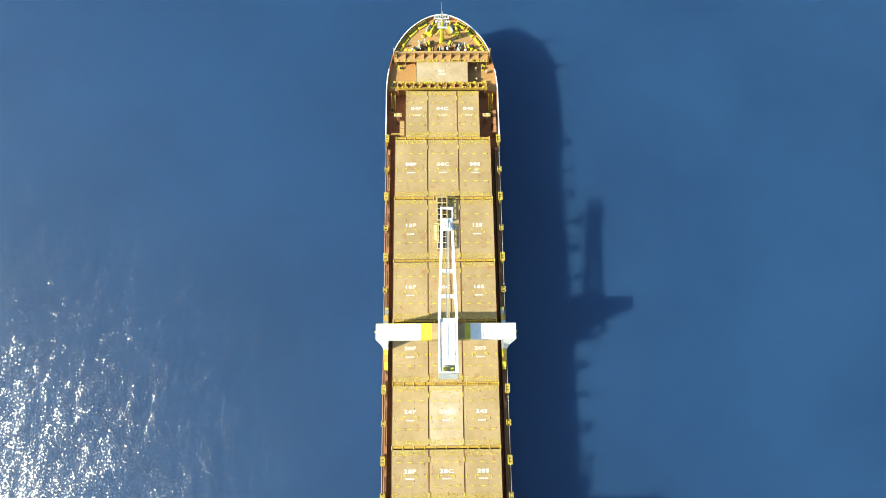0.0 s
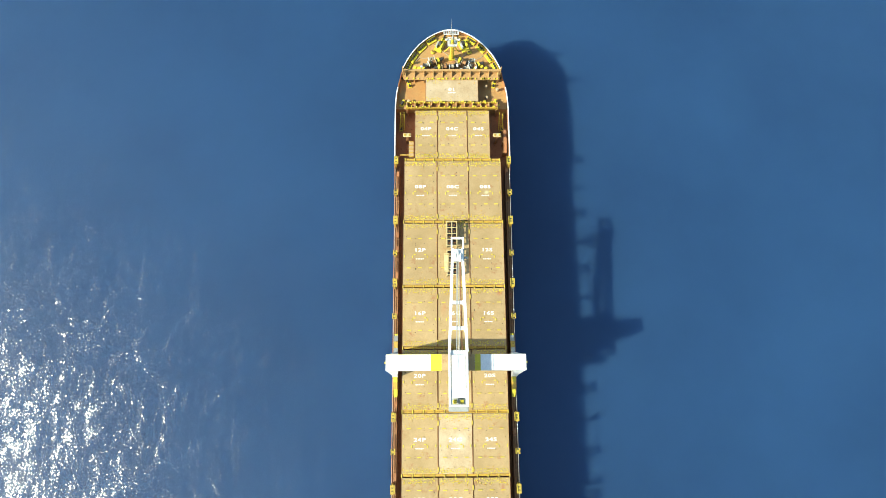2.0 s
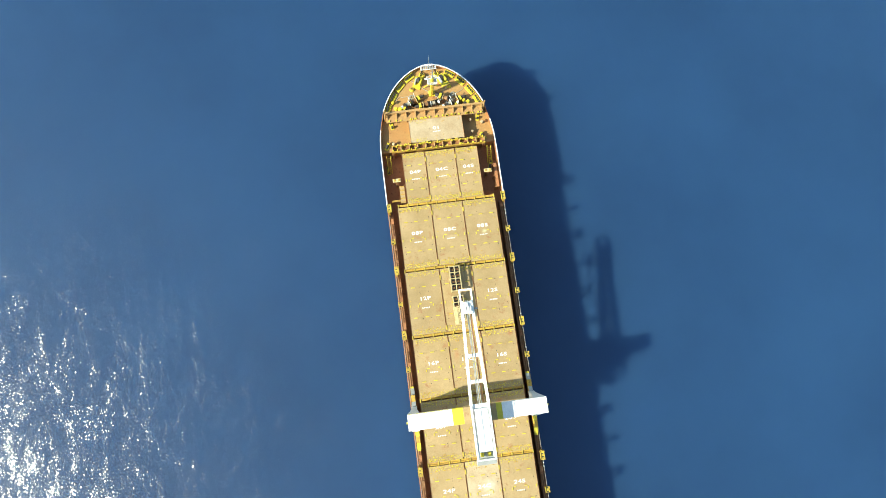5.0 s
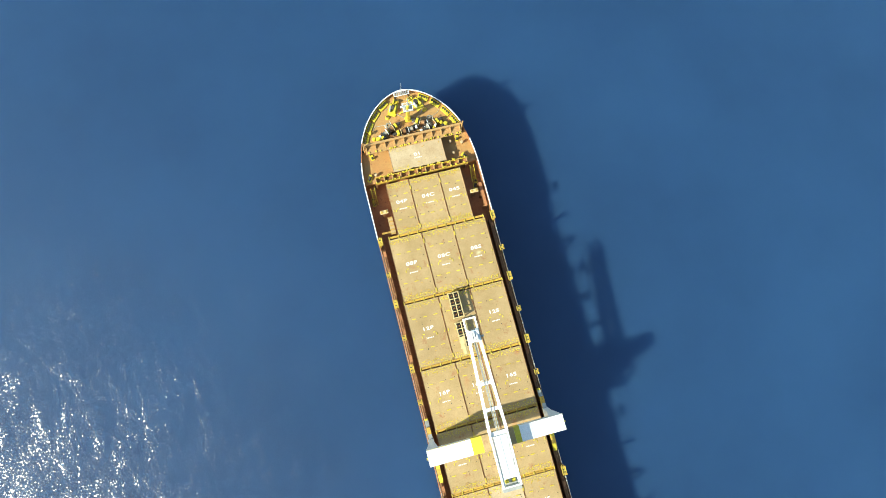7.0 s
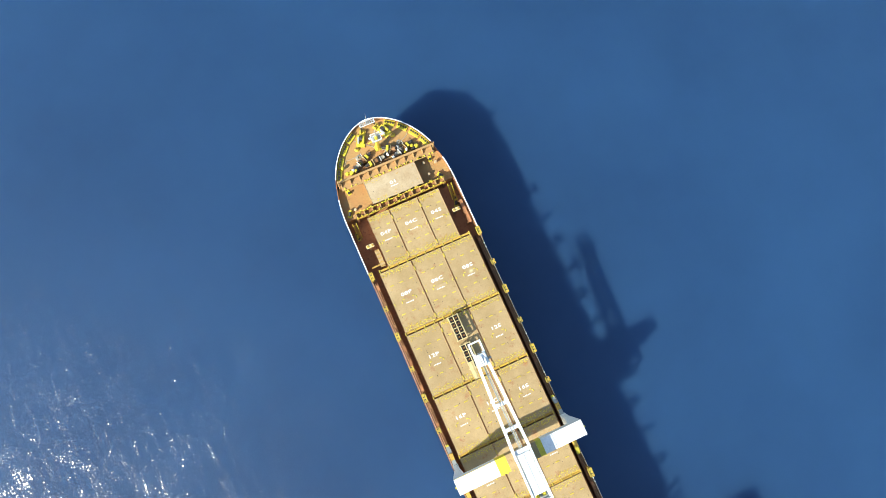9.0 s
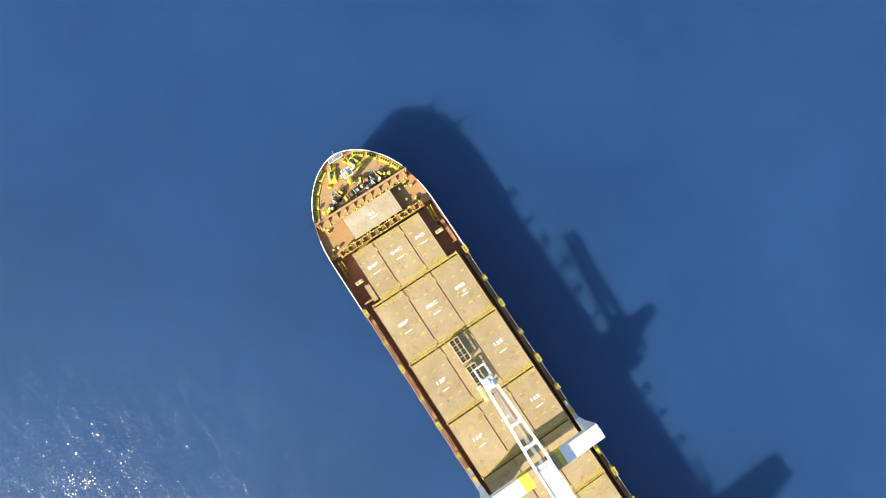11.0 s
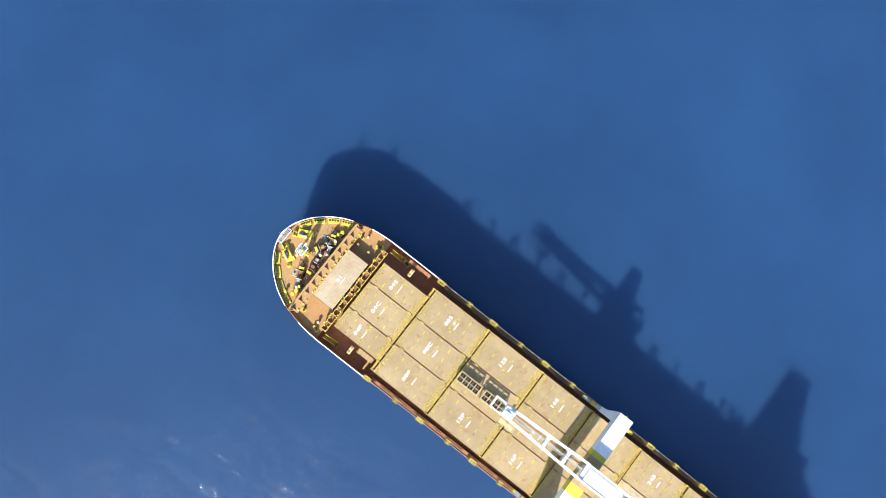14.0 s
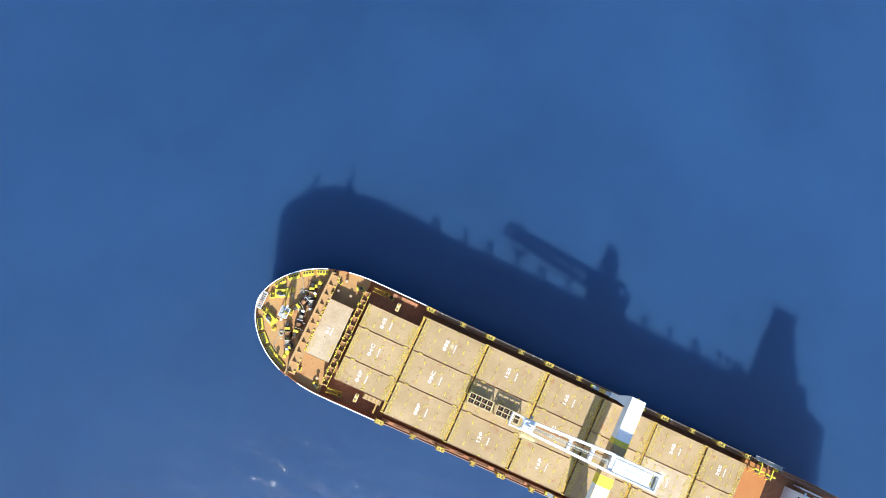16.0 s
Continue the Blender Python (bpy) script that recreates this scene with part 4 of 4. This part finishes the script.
# ---------------------------------------------------------------- accommodation
def accommodation():
    y0 = -70.4
    ob = thing("accommodation_block", "white superstructure with bridge windows and wings behind the hatches", "superstructure", (0, y0, ZH - 1.2))
    part("lower_house", boxes((-10.8, 10.8, -7.5, 0, ZD - ZH + 1.2, 13, 0.08)), WHITE, ob)
    part("aft_house", boxes((-9.5, 9.5, -12.5, -7.51, ZD - ZH + 1.2, 6, 0.08)), WHITE, ob)
    part("bridge_deck", boxes((-12.9, 12.9, -6.5, 0.8, 13.003, 13.4, 0.05)), WHITE, ob)
    wheel = part("wheelhouse", boxes((-10.5, 10.5, -7, -0.2, 13.403, 16.6, 0.08)), WHITE, ob)
    part("roof", boxes((-10.9, 10.9, -7.4, -0.6, 16.603, 16.85, 0.05)), WHITE, ob)
    for i in range(7):
        x = -9.0 + i * 3.0
        w = part("window", boxes((x - 1.3, x + 1.3, -0.19, -0.15, 13.9, 16.3)), WHITE, ob)
        part("pane", boxes((x - 1.15, x + 1.15, -0.149, -0.12, 14.05, 16.15)), GLASS, w)
    for z in (2.4, 5.6, 8.6, 11.4):
        for i in range(7):
            x = -9.0 + i * 3.0
            w = part("window", boxes((x - 1.0, x + 1.0, 0.005, 0.04, z - 0.75, z + 0.75)), WHITE, ob)
            part("pane", boxes((x - 0.85, x + 0.85, 0.041, 0.06, z - 0.62, z + 0.62)), GLASS, w)
    for z in (4.0, 7.1, 10.0):
        part("deck_ledge", boxes((-11.4, 11.4, 0.003, 0.5, z - 0.06, z + 0.06)), WHITE, ob)
    part("roof_rail", tubes(((-10.8, -0.7, 17.9), (10.8, -0.7, 17.9), 0.06, 6), *[((-10.8 + k * 2.16, -0.7, 16.85), (-10.8 + k * 2.16, -0.7, 17.9), 0.05, 6) for k in range(11)]), WHITE, ob)
    for s in (-1, 1):
        a, b = sorted((s * 10.9, s * 12.9))
        part("wing_bulwark", boxes((a, b, 0.55, 0.75, 13.404, 14.6), (a, b, -6.4, -6.2, 13.404, 14.6)), WHITE, ob)
        part("wing_end", boxes((s * 12.8 - 0.1, s * 12.8 + 0.1, -6.2, 0.55, 13.404, 14.6)), WHITE, ob)
        part("wing_bracket", boxes((s * 11.9 - 0.2, s * 11.9 + 0.2, -4, -2, ZD - ZH + 1.2, 13.0)), WHITE, ob)
    part("radar_mast", tubes(((0, -4, 16.85), (0, -4, 23), 0.5, 12, 0.25)), WHITE, ob)
    part("funnel", boxes((-2.5, 2.5, -11.5, -8, 6.003, 15, 0.3)), HULL, ob)
    return ob


accommodation()


def gangway():
    ob = thing("gangway", "folded grey aluminium gangway stowed along the ship side", "gangway", (14.1, -62.5, ZL))
    part("tray", boxes((-0.45, 0.45, -3.6, 3.6, 0.5, 0.62)), GREY, ob)
    part("side_rail", boxes((-0.5, -0.4, -3.6, 3.6, 0.624, 1.2), (0.4, 0.5, -3.6, 3.6, 0.624, 1.2)), GREY, ob)
    part("davit", boxes((-1.2, -0.5, -2.2, -1.9, -0.02, 1.5)), YELLOW, ob)
    part("davit", boxes((-1.2, -0.5, 1.9, 2.2, -0.02, 1.5)), YELLOW, ob)
    return ob


gangway()


def store_davit(at, turn):
    ob = thing("store_davit", "yellow steel davit frame beside the after deck", "davit", at, "store davits")
    for x in (-0.9, 0.9):
        part("post", boxes((x - 0.14, x + 0.14, -0.14, 0.14, 0.0, 2.6)), YELLOW, ob)
        part("brace", tubes(((x, 0.1, 2.4), (x, 1.3, 0.1), 0.09, 8)), YELLOW, ob)
    part("crossbeam", boxes((-1.25, 1.25, -0.18, 0.18, 2.602, 2.9)), YELLOW, ob)
    part("arm", boxes((-0.12, 0.12, -1.5, 0.9, 2.904, 3.15)), YELLOW, ob)
    part("hoist", tubes(((-0.35, 0.4, 2.0), (0.35, 0.4, 2.0), 0.28, 12)), BLACK, ob)
    ob.rotation_euler.z = radians(turn)
    return ob


for s in (-1, 1):
    store_davit((s * 11.6, -58.6, ZH - 1.2), 90 * s)
    store_davit((s * 11.5, -61.6, ZH - 1.2), 90 * s)


# ---------------------------------------------------------------- pipes and fittings on the side walkways
def deck_pipe(x, r, y0, y1):
    ob = thing("deck_pipe", "rust-brown pipe run along the side walkway", "pipe", (x, 0, ZL), "deck pipes")
    part("pipe_run", tubes(((0, y0, 0.3), (0, y1, 0.3), r, 8)), BROWN, ob)
    for i in range(int((y1 - y0) / 4.7)):
        y = y0 + 1 + i * 4.7
        part("pipe_support", boxes((-0.2, 0.2, y - 0.12, y + 0.12, 0.0, 0.34)), BROWN, ob)
    return ob


for s in (-1, 1):
    deck_pipe(s * 13.32, 0.1, -60, 24)
    deck_pipe(s * 12.85, 0.07, -60, 24)


def locker(at, l, mat, words):
    ob = thing("deck_locker", words, "locker", at, "deck lockers")
    part("body", boxes((-0.3, 0.3, -l, l, 0, 0.75, 0.03)), mat, ob)
    part("lid", boxes((-0.34, 0.34, -l - 0.04, l + 0.04, 0.754, 0.84)), mat, ob)
    return ob


r = random.Random(11)
for s in (-1, 1):
    for i in range(17):
        y = 23.0 - i * 4.9 + r.uniform(-1.2, 1.2)
        if -30 < y < -14 or s > 0 and i % 6:
            continue
        m = (OXIDE, BROWN, BLACK, OXIDE)[r.randrange(4)]
        locker((s * 13.1, y, ZL), r.uniform(0.3, 0.9), m, "small weathered steel locker on the side walkway")
